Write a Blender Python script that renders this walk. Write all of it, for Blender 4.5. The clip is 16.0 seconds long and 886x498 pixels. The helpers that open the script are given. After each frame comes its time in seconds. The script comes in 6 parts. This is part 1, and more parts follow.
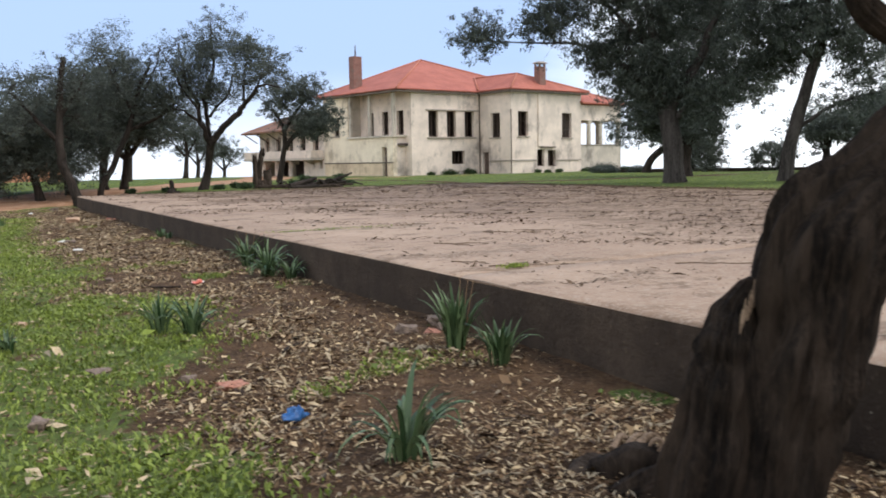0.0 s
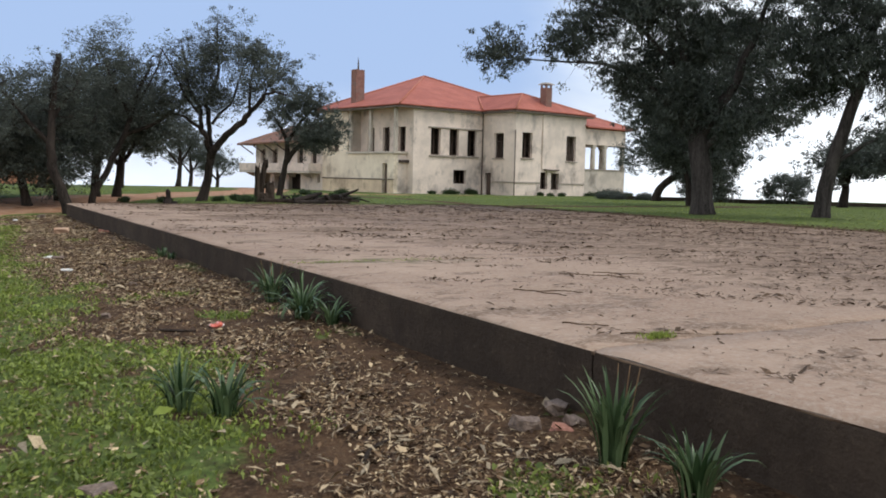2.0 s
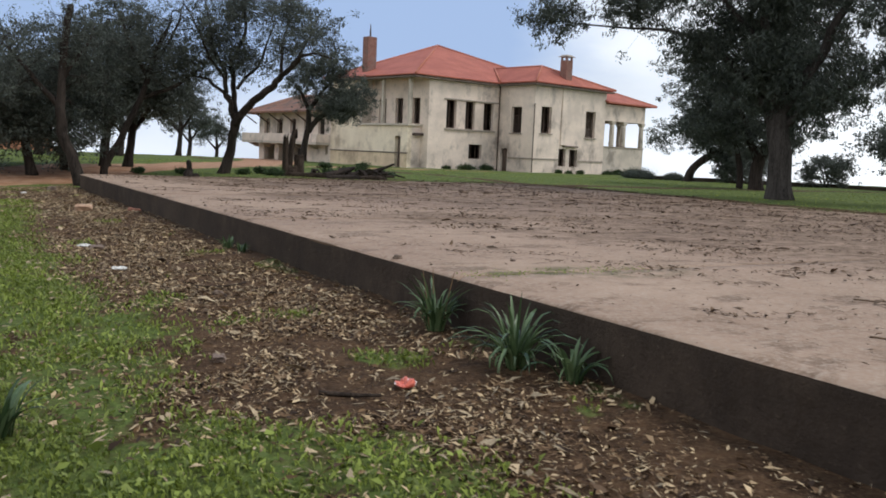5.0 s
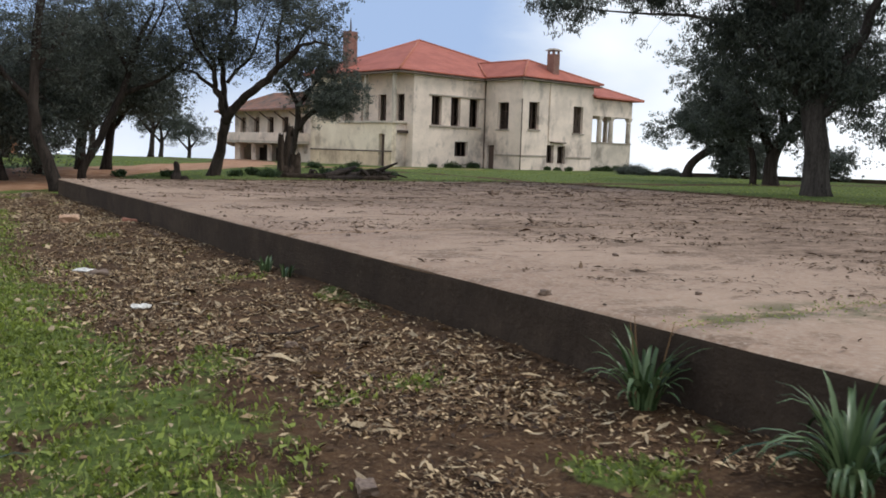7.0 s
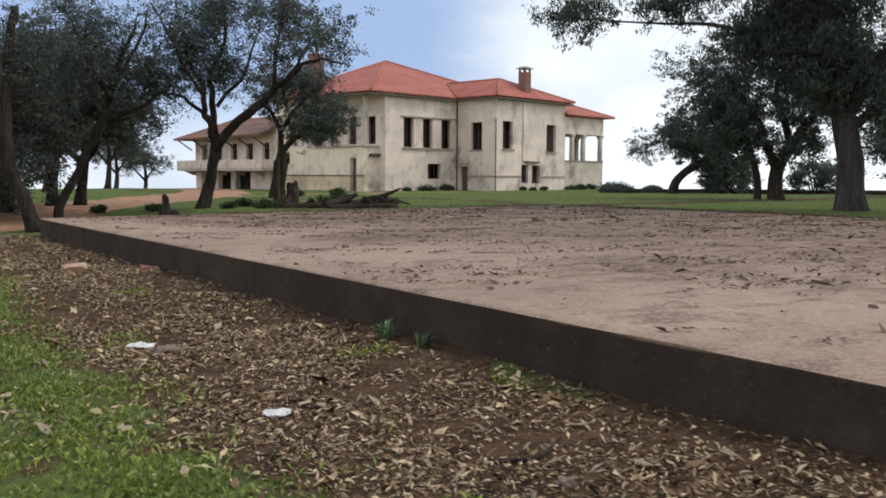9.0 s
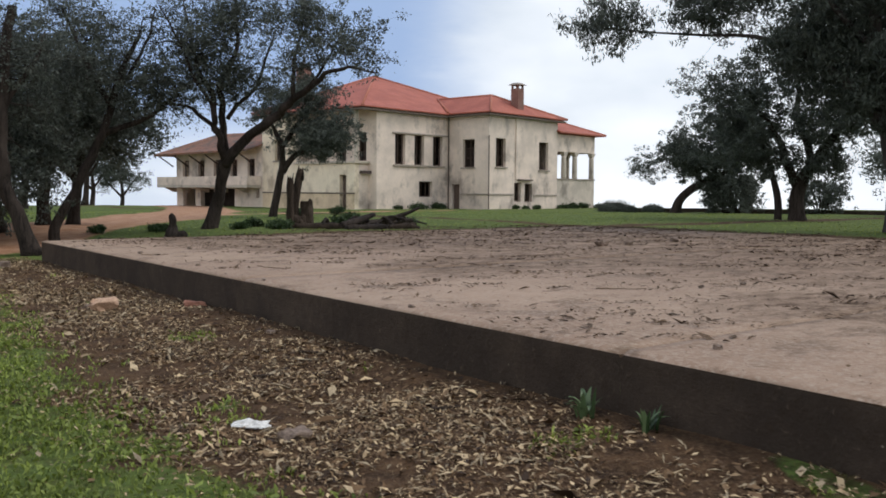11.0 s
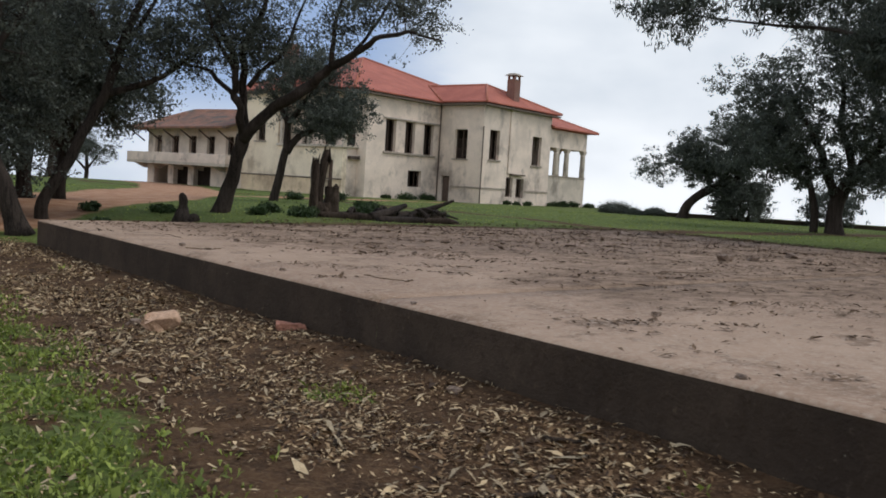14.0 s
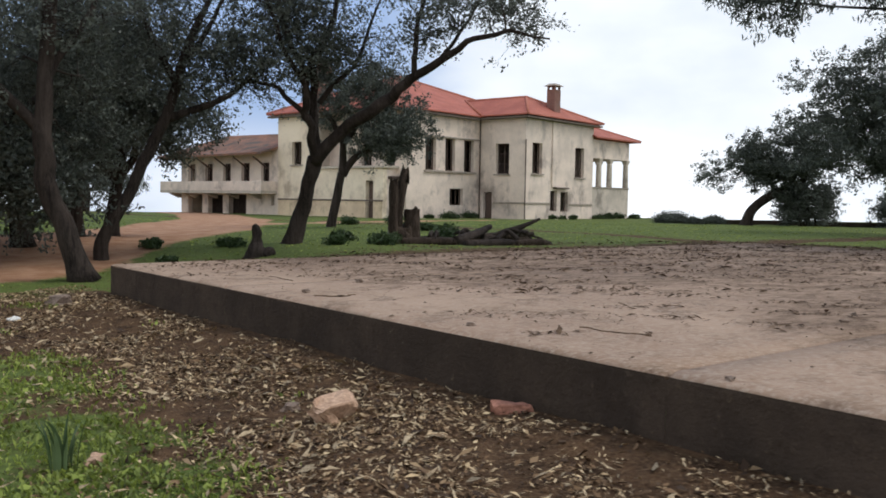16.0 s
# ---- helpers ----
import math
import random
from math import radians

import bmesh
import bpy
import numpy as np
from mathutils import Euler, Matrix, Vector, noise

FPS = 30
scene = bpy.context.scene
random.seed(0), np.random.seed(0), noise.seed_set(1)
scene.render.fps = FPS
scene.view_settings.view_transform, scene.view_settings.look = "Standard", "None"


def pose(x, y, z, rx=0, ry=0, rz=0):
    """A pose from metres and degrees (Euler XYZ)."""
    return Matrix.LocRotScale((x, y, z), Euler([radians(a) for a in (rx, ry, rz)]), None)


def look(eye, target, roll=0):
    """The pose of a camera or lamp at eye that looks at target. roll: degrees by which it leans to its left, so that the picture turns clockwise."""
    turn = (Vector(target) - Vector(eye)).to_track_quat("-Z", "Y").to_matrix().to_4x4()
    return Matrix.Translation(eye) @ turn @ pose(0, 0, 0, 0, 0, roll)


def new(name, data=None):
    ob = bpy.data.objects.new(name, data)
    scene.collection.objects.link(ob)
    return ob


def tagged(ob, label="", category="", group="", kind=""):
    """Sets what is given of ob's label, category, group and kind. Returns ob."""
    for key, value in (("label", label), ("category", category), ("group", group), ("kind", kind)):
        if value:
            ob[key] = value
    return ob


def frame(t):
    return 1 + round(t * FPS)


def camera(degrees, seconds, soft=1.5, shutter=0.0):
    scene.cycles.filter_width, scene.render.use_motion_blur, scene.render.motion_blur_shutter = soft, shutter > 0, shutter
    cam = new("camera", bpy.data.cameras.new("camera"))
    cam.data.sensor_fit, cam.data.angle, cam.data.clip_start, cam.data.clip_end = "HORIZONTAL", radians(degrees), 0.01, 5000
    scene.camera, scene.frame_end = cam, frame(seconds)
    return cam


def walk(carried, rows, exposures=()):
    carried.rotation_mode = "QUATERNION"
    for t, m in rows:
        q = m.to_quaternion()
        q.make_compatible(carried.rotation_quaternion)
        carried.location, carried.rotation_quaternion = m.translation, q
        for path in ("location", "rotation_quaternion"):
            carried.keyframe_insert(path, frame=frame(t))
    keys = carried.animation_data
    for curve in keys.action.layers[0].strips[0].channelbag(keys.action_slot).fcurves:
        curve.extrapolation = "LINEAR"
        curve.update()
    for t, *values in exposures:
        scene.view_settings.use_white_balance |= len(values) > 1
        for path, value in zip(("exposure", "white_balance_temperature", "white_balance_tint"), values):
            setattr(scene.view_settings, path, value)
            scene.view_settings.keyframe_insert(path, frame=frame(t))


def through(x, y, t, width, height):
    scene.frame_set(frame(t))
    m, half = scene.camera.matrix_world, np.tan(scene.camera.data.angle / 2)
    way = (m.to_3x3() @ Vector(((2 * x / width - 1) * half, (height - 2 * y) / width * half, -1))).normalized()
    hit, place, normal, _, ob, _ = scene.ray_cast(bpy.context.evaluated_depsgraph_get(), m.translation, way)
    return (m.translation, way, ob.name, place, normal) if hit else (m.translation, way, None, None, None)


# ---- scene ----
cam = camera(53.7, 16.0, soft=1.75, shutter=0.25)
PATH = [
    (0, (0.177, 0.861, 1.438), (1.152, 2.596, 1.236), -1.1),
    (0.5, (0.109, 1.383, 1.478), (1.018, 3.152, 1.265), -1.1),
    (1, (0.187, 1.938, 1.478), (1.087, 3.711, 1.264), -0.2),
    (1.5, (0.233, 2.366, 1.430), (1.143, 4.137, 1.246), 1.4),
    (2, (0.360, 2.862, 1.495), (1.362, 4.586, 1.334), 1.3),
    (2.5, (0.517, 3.457, 1.491), (1.546, 5.166, 1.344), 1.7),
    (3, (0.384, 3.952, 1.482), (1.373, 5.684, 1.328), 2.8),
    (3.5, (0.325, 4.453, 1.507), (1.372, 6.143, 1.282), 1.6),
    (4, (0.255, 4.987, 1.526), (1.321, 6.663, 1.295), 1.6),
    (4.5, (0.130, 5.562, 1.504), (1.148, 7.270, 1.286), 2.5),
    (7, (0.199, 8.637, 1.411), (1.280, 10.306, 1.190), 1.8),
    (7.5, (0.082, 9.224, 1.434), (1.164, 10.894, 1.233), 1.0),
    (8, (-0.011, 9.876, 1.436), (1.094, 11.532, 1.247), 0.4),
    (10.5, (-0.242, 12.950, 1.425), (0.992, 14.518, 1.278), 0.6),
    (11, (-0.269, 13.400, 1.452), (0.957, 14.975, 1.322), 0.4),
    (11.5, (-0.271, 13.884, 1.469), (1.012, 15.414, 1.347), -0.6),
    (12, (-0.189, 14.507, 1.434), (1.126, 16.009, 1.308), 0.2),
    (12.5, (-0.181, 15.010, 1.405), (1.112, 16.533, 1.309), 1.6),
    (13, (-0.115, 15.564, 1.395), (1.187, 17.079, 1.299), 2.3),
    (13.5, (-0.105, 16.124, 1.426), (1.186, 17.648, 1.319), 3.4),
    (14, (-0.113, 16.710, 1.392), (1.188, 18.223, 1.245), 3.5),
    (14.5, (-0.017, 17.326, 1.403), (1.314, 18.806, 1.209), 2.5),
    (15, (-0.052, 17.822, 1.450), (1.239, 19.343, 1.307), 2.7),
    (15.5, (-0.055, 18.386, 1.480), (1.217, 19.926, 1.377), 0.9),
    (16, (0.030, 19.078, 1.378), (1.290, 20.628, 1.268), 0.9),
]
EXPOSURES = [(0, 0.28), (0.5, 0.28), (1, 0.14), (1.5, 0.06), (2, -0.07), (3, -0.19), (4.5, -0.19), (7, -0.18), (8, -0.16), (10.5, -0.23), (11, -0.27), (12.5, -0.28), (13, -0.43), (14, -0.43), (14.6, -0.42), (15.2, -0.20), (16, -0.20)]
walk(cam, [(t, look(eye, target, roll)) for t, eye, target, roll in PATH], EXPOSURES)

# ---- light ----
SUN_AZ, SUN_EL = 118.0, 56.0          # degrees clockwise from +y, above the horizon
world = bpy.data.worlds.new("world")
scene.world = world
world.use_nodes = True


def sky_world():
    nt = world.node_tree
    nt.nodes.clear()
    n, l = nt.nodes.new, nt.links.new
    out, bg = n("ShaderNodeOutputWorld"), n("ShaderNodeBackground")
    sky = n("ShaderNodeTexSky")
    sky.sky_type, sky.sun_disc = "NISHITA", False
    sky.sun_elevation, sky.sun_rotation = radians(SUN_EL), radians(SUN_AZ)
    sky.air_density, sky.dust_density = 1.0, 1.5
    co = n("ShaderNodeTexCoord")
    mp = n("ShaderNodeMapping")
    mp.inputs["Scale"].default_value = (1.0, 1.0, 2.2)
    no = n("ShaderNodeTexNoise")
    no.inputs["Scale"].default_value, no.inputs["Detail"].default_value, no.inputs["Roughness"].default_value = 1.6, 7, 0.52
    no.inputs["Distortion"].default_value = 0.25
    sep = n("ShaderNodeSeparateXYZ")
    dot = n("ShaderNodeVectorMath")
    dot.operation = "DOT_PRODUCT"
    dot.inputs[1].default_value = (0.777, -0.629, 0.0)
    l(co.outputs["Generated"], mp.inputs["Vector"])
    l(mp.outputs[0], no.inputs["Vector"])
    l(co.outputs["Generated"], sep.inputs[0])
    l(co.outputs["Generated"], dot.inputs[0])

    def math(op, a, b):
        m = n("ShaderNodeMath")
        m.operation = op
        for i, v in enumerate((a, b)):
            if isinstance(v, (int, float)):
                m.inputs[i].default_value = v
            else:
                l(v, m.inputs[i])
        return m.outputs[0]
    low = math("MULTIPLY", math("ABSOLUTE", sep.outputs["Z"], 0), -2.2)
    west = math("MULTIPLY", math("ADD", math("MULTIPLY", sep.outputs["X"], -0.98), math("MULTIPLY", sep.outputs["Y"], -0.20)), 1.0)
    side = math("MULTIPLY", math("MAXIMUM", dot.outputs["Value"], west), 3.6)
    tot = math("ADD", math("ADD", low, side), math("MULTIPLY", no.outputs["Fac"], 2.2))
    ramp = n("ShaderNodeMapRange")
    ramp.interpolation_type = "SMOOTHSTEP"
    ramp.inputs["From Min"].default_value, ramp.inputs["From Max"].default_value = 0.55, 1.15
    l(tot, ramp.inputs["Value"])
    mix = n("ShaderNodeMix")
    mix.data_type = "RGBA"
    veil = n("ShaderNodeMix")
    veil.data_type = "RGBA"
    veil.inputs["A"].default_value, veil.inputs["B"].default_value = (9.8, 10.8, 12.1, 1), (14.6, 15.2, 16.0, 1)
    fleck = n("ShaderNodeTexNoise")
    fleck.inputs["Scale"].default_value, fleck.inputs["Detail"].default_value = 2.6, 6
    soft = n("ShaderNodeMapRange")
    soft.inputs["From Min"].default_value, soft.inputs["From Max"].default_value = 0.36, 0.62
    l(mp.outputs[0], fleck.inputs["Vector"])
    l(fleck.outputs["Fac"], soft.inputs["Value"])
    l(soft.outputs[0], veil.inputs["Factor"])
    l(veil.outputs["Result"], mix.inputs["B"])
    haze = n("ShaderNodeMapRange")
    haze.interpolation_type = "SMOOTHSTEP"
    haze.inputs["From Min"].default_value, haze.inputs["From Max"].default_value = 0.11, 0.0
    haze.inputs["To Max"].default_value = 0.8
    l(sep.outputs["Z"], haze.inputs["Value"])
    l(math("MAXIMUM", ramp.outputs[0], haze.outputs[0]), mix.inputs["Factor"])
    tint = n("ShaderNodeMix")
    tint.data_type = "RGBA"
    tint.inputs["Factor"].default_value = 0.85
    tint.inputs["B"].default_value = (5.3, 7.25, 11.2, 1)
    l(sky.outputs[0], tint.inputs["A"])
    l(tint.outputs["Result"], mix.inputs["A"])
    l(mix.outputs["Result"], bg.inputs["Color"])
    bg.inputs["Strength"].default_value = 0.09
    l(bg.outputs[0], out.inputs[0])


sky_world()
sun_data = bpy.data.lights.new("sun", "SUN")
sun_data.energy, sun_data.angle, sun_data.color = 1.9, radians(24), (1.0, 0.97, 0.93)
sun = new("sun", sun_data)
_az, _el = radians(SUN_AZ), radians(SUN_EL)
sun.matrix_world = look((math.sin(_az) * math.cos(_el) * 60, math.cos(_az) * math.cos(_el) * 60, math.sin(_el) * 60), (0, 0, 0))

# ---- materials ----


def material(name, build):
    m = bpy.data.materials.new(name)
    m.use_nodes = True
    nt = m.node_tree
    build(Nodes(nt), nt.nodes["Principled BSDF"])
    return m


class Nodes:
    """Short hands for building node trees."""

    def __init__(self, nt):
        self.nt = nt
        self.geo = None

    def node(self, kind):
        return self.nt.nodes.new(kind)

    def put(self, value, socket):
        if isinstance(value, bpy.types.NodeSocket):
            self.nt.links.new(value, socket)
        else:
            if socket.type == "RGBA" and len(value) == 3:
                value = (*value, 1)
            socket.default_value = value

    def place(self, scale=(1, 1, 1), source="Object"):
        t = self.node("ShaderNodeTexCoord")
        m = self.node("ShaderNodeMapping")
        m.inputs["Scale"].default_value = scale
        self.put(t.outputs[source], m.inputs["Vector"])
        return m.outputs[0]

    def noise(self, scale, detail=4, rough=0.55, stretch=(1, 1, 1), distortion=0.0):
        t = self.node("ShaderNodeTexNoise")
        t.inputs["Scale"].default_value, t.inputs["Detail"].default_value = scale, detail
        t.inputs["Roughness"].default_value, t.inputs["Distortion"].default_value = rough, distortion
        self.put(self.place(stretch), t.inputs["Vector"])
        return t.outputs["Fac"]

    def voronoi(self, scale, feature="F1", stretch=(1, 1, 1), output="Distance"):
        t = self.node("ShaderNodeTexVoronoi")
        t.feature = feature
        t.inputs["Scale"].default_value = scale
        self.put(self.place(stretch), t.inputs["Vector"])
        return t.outputs[output]

    def ramp(self, value, low, high, a=0.0, b=1.0):
        r = self.node("ShaderNodeMapRange")
        r.interpolation_type = "SMOOTHSTEP"
        for v, s in ((value, "Value"), (low, "From Min"), (high, "From Max"), (a, "To Min"), (b, "To Max")):
            self.put(v, r.inputs[s])
        return r.outputs[0]

    def mix(self, f, a, b, blend="MIX"):
        m = self.node("ShaderNodeMix")
        m.data_type, m.blend_type = "RGBA", blend
        self.put(f, m.inputs["Factor"])
        self.put(a, m.inputs["A"])
        self.put(b, m.inputs["B"])
        return m.outputs["Result"]

    def math(self, op, a, b=0.0):
        m = self.node("ShaderNodeMath")
        m.operation = op
        self.put(a, m.inputs[0])
        self.put(b, m.inputs[1])
        return m.outputs[0]

    def bump(self, height, strength, distance):
        b = self.node("ShaderNodeBump")
        b.inputs["Strength"].default_value, b.inputs["Distance"].default_value = strength, distance
        self.put(height, b.inputs["Height"])
        return b.outputs[0]

    def attribute(self, name):
        a = self.node("ShaderNodeAttribute")
        a.attribute_name = name
        return a.outputs["Fac"]

    def island(self):
        return self.node("ShaderNodeNewGeometry").outputs["Random Per Island"]

    def each(self):
        return self.node("ShaderNodeObjectInfo").outputs["Random"]


def mottled(name, dark, light, scale, rough=0.9, bump=0.3, depth=0.01, fine=6.0, patch=None, stretch=(1, 1, 1), metal=0.0, by=None):
    """A surface of two colours at two scales, with fine relief. by: island or each gives every piece its own tone."""
    def build(k, p):
        big, small = k.noise(scale, 5, 0.6, stretch), k.noise(scale * fine, 6, 0.65, stretch)
        c = k.mix(k.ramp(big, 0.3, 0.7), dark, light)
        c = k.mix(0.55, c, k.mix(k.ramp(small, 0.3, 0.72), [v * 0.6 for v in dark], [min(1, v * 1.25) for v in light]))
        if patch:
            c = k.mix(k.ramp(k.noise(scale * 0.45, 6, 0.6), *patch[1:]), c, patch[0])
        if by:
            r = k.island() if by == "island" else k.each()
            c = k.mix(r, k.mix(1.0, c, (0.55, 0.55, 0.55), "MULTIPLY"), k.mix(1.0, c, (1.25, 1.2, 1.1), "MULTIPLY"))
        k.put(c, p.inputs["Base Color"])
        p.inputs["Roughness"].default_value, p.inputs["Metallic"].default_value = rough, metal
        p.inputs["Specular IOR Level"].default_value = 0.25
        k.put(k.bump(k.math("ADD", big, k.math("MULTIPLY", small, 0.6)), bump, depth), p.inputs["Normal"])
    return material(name, build)


def ground_build(k, p):
    fine, mid = k.noise(38, 6, 0.7), k.noise(5.5, 5, 0.6)
    wide = k.noise(0.55, 5, 0.6)
    grass = k.mix(k.ramp(k.noise(16, 6, 0.7), 0.3, 0.72), (0.046, 0.066, 0.015), (0.142, 0.194, 0.043))
    grass = k.mix(k.ramp(wide, 0.35, 0.7), grass, k.mix(k.ramp(fine, 0.3, 0.7), (0.058, 0.080, 0.019), (0.165, 0.218, 0.053)))
    soil = k.mix(k.ramp(mid, 0.3, 0.7), (0.034, 0.0175, 0.0085), (0.098, 0.053, 0.026))
    soil = k.mix(k.ramp(fine, 0.42, 0.8), soil, (0.165, 0.104, 0.056))
    road = k.mix(k.ramp(k.noise(2.2, 6, 0.6), 0.3, 0.7), (0.30, 0.155, 0.085), (0.44, 0.26, 0.16))
    edge = k.math("MULTIPLY", k.math("SUBTRACT", k.noise(2.8, 6, 0.7), 0.5), 1.5)
    g = k.ramp(k.math("ADD", k.attribute("grass"), edge), 0.36, 0.62)
    g = k.math("MULTIPLY", g, k.ramp(k.noise(11, 5, 0.7), 0.30, 0.60, 0.55, 1.0))
    r = k.ramp(k.math("ADD", k.attribute("road"), k.math("MULTIPLY", edge, 0.5)), 0.35, 0.65)
    c = k.mix(r, k.mix(g, soil, grass), road)
    k.put(c, p.inputs["Base Color"])
    p.inputs["Roughness"].default_value = 0.95
    p.inputs["Specular IOR Level"].default_value = 0.15
    k.put(k.bump(k.math("ADD", k.math("MULTIPLY", mid, 1.5), fine), 0.7, 0.03), p.inputs["Normal"])


GROUND = material("ground_soil_and_grass", ground_build)


def slab_build(k, p):
    wide, mid, fine = k.noise(0.45, 6, 0.6), k.noise(2.4, 6, 0.65, (1, 1, 1), 0.6), k.noise(30, 6, 0.7)
    c = k.mix(k.ramp(wide, 0.32, 0.68), (0.300, 0.196, 0.132), (0.410, 0.288, 0.205))
    c = k.mix(k.ramp(mid, 0.50, 0.70, 0.0, 0.75), c, (0.20, 0.128, 0.082))
    c = k.mix(k.ramp(k.noise(1.3, 7, 0.66, (1.0, 1.5, 1)), 0.54, 0.62, 0.0, 0.85), c, (0.170, 0.110, 0.073))
    c = k.mix(k.ramp(fine, 0.42, 0.75), c, (0.46, 0.36, 0.275))
    c = k.mix(k.ramp(k.noise(75, 3, 0.6), 0.64, 0.72, 0.0, 0.8), c, (0.13, 0.085, 0.058))
    # the litter mask carries dirt and the trees' shade, both painted into the colour
    c = k.mix(k.math("MULTIPLY", k.attribute("litter"), k.ramp(k.noise(0.8, 6, 0.7), 0.35, 0.6, 0.25, 0.6)), c, (0.155, 0.100, 0.066))
    litter = k.math("MULTIPLY", k.ramp(k.math("ADD", k.noise(3.4, 8, 0.78, (1, 1.6, 1), 0.15), k.math("MULTIPLY", k.attribute("litter"), 0.10)), 0.52, 0.72), k.attribute("litter"))
    c = k.mix(litter, c, k.mix(k.ramp(fine, 0.35, 0.7), (0.066, 0.041, 0.026), (0.19, 0.125, 0.082)))
    c = k.mix(k.math("MULTIPLY", k.ramp(k.noise(3.0, 6, 0.7), 0.45, 0.6), k.attribute("moss")), c, (0.13, 0.115, 0.062))
    k.put(c, p.inputs["Base Color"])
    k.put(k.ramp(wide, 0.3, 0.7, 0.74, 0.94), p.inputs["Roughness"])
    p.inputs["Specular IOR Level"].default_value = 0.15
    k.put(k.bump(k.math("ADD", k.math("MULTIPLY", mid, 1.2), k.math("MULTIPLY", fine, 0.5)), 0.45, 0.012), p.inputs["Normal"])


SLAB_TOP = material("sandy_concrete_top", slab_build)


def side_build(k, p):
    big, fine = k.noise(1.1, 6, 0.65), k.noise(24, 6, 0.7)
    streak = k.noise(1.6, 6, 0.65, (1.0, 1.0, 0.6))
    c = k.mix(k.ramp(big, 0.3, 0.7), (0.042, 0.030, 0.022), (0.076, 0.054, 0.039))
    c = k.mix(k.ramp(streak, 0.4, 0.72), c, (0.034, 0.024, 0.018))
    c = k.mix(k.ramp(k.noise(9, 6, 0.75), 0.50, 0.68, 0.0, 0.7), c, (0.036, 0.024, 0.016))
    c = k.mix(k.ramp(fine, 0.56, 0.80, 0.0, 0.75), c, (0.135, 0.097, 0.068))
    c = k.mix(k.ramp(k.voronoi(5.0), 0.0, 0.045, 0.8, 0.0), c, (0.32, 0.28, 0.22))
    k.put(c, p.inputs["Base Color"])
    p.inputs["Roughness"].default_value = 0.93
    p.inputs["Specular IOR Level"].default_value = 0.2
    k.put(k.bump(k.math("ADD", big, k.math("MULTIPLY", fine, 1.6)), 0.8, 0.018), p.inputs["Normal"])


SLAB_SIDE = material("dark_weathered_concrete", side_build)


def plaster(name, light, grey, grime):
    def build(k, p):
        big, fine = k.noise(0.55, 7, 0.62), k.noise(9, 6, 0.7)
        streak = k.noise(1.2, 6, 0.6, (1, 1, 0.55))
        cloud = k.noise(0.33, 5, 0.7)
        c = k.mix(k.ramp(big, 0.35, 0.68), light, grey)
        c = k.mix(k.ramp(k.math("ADD", k.math("MULTIPLY", streak, 0.42), k.math("MULTIPLY", cloud, 0.68)), 0.54, 0.70, 0.0, 0.85), c, grime)
        c = k.mix(k.ramp(fine, 0.5, 0.8, 0.0, 0.5), c, [v * 0.7 for v in grey])
        k.put(c, p.inputs["Base Color"])
        p.inputs["Roughness"].default_value = 0.92
        p.inputs["Specular IOR Level"].default_value = 0.2
        k.put(k.bump(k.math("ADD", big, fine), 0.25, 0.02), p.inputs["Normal"])
    return material(name, build)


PLASTER = plaster("stained_cream_plaster", (0.84, 0.70, 0.59), (0.64, 0.535, 0.455), (0.30, 0.245, 0.21))
PLASTER_CLEAN = plaster("cream_plaster", (0.88, 0.755, 0.585), (0.74, 0.62, 0.475), (0.42, 0.33, 0.245))
PLASTER_BROWN = plaster("brown_weathered_plaster", (0.80, 0.64, 0.44), (0.62, 0.47, 0.33), (0.36, 0.26, 0.18))
PLASTER_OLD = plaster("grey_weathered_plaster", (0.62, 0.535, 0.445), (0.46, 0.40, 0.335), (0.22, 0.19, 0.16))


def roof_build(k, p):
    w = k.node("ShaderNodeTexWave")
    w.wave_type, w.bands_direction = "BANDS", "X"
    w.inputs["Scale"].default_value = 1.25
    w.inputs["Distortion"].default_value = 0.3
    k.put(k.place((1, 1, 1)), w.inputs["Vector"])
    c = k.mix(k.ramp(k.noise(0.8, 6, 0.6), 0.3, 0.7), (0.31, 0.082, 0.050), (0.43, 0.128, 0.080))
    c = k.mix(k.ramp(k.noise(7, 5, 0.6), 0.45, 0.75), c, (0.27, 0.075, 0.05))
    k.put(c, p.inputs["Base Color"])
    p.inputs["Roughness"].default_value = 0.8
    k.put(k.bump(w.outputs["Fac"], 0.35, 0.05), p.inputs["Normal"])


ROOF = material("red_roof_tile", roof_build)
RIDGE = mottled("ridge_tile", (0.36, 0.12, 0.075), (0.48, 0.19, 0.13), 3)
ROOF_OLD = mottled("old_brown_roof_tile", (0.16, 0.085, 0.06), (0.30, 0.15, 0.10), 2.0, patch=((0.10, 0.085, 0.07), 0.45, 0.7))
BRICK = mottled("chimney_brick", (0.19, 0.095, 0.075), (0.28, 0.15, 0.12), 2.0, patch=((0.20, 0.15, 0.13), 0.5, 0.75))
EAVE = mottled("dark_eave_board", (0.10, 0.075, 0.06), (0.19, 0.15, 0.12), 2.0)
TIMBER = mottled("weathered_window_timber", (0.075, 0.05, 0.04), (0.15, 0.105, 0.085), 6.0)
DARK = mottled("dark_room_plaster", (0.065, 0.046, 0.040), (0.11, 0.082, 0.070), 1.0)
STONE = mottled("sill_stone", (0.26, 0.22, 0.18), (0.42, 0.36, 0.30), 3.0)
PIPE = mottled("rusty_pipe", (0.06, 0.045, 0.038), (0.13, 0.09, 0.07), 5.0)


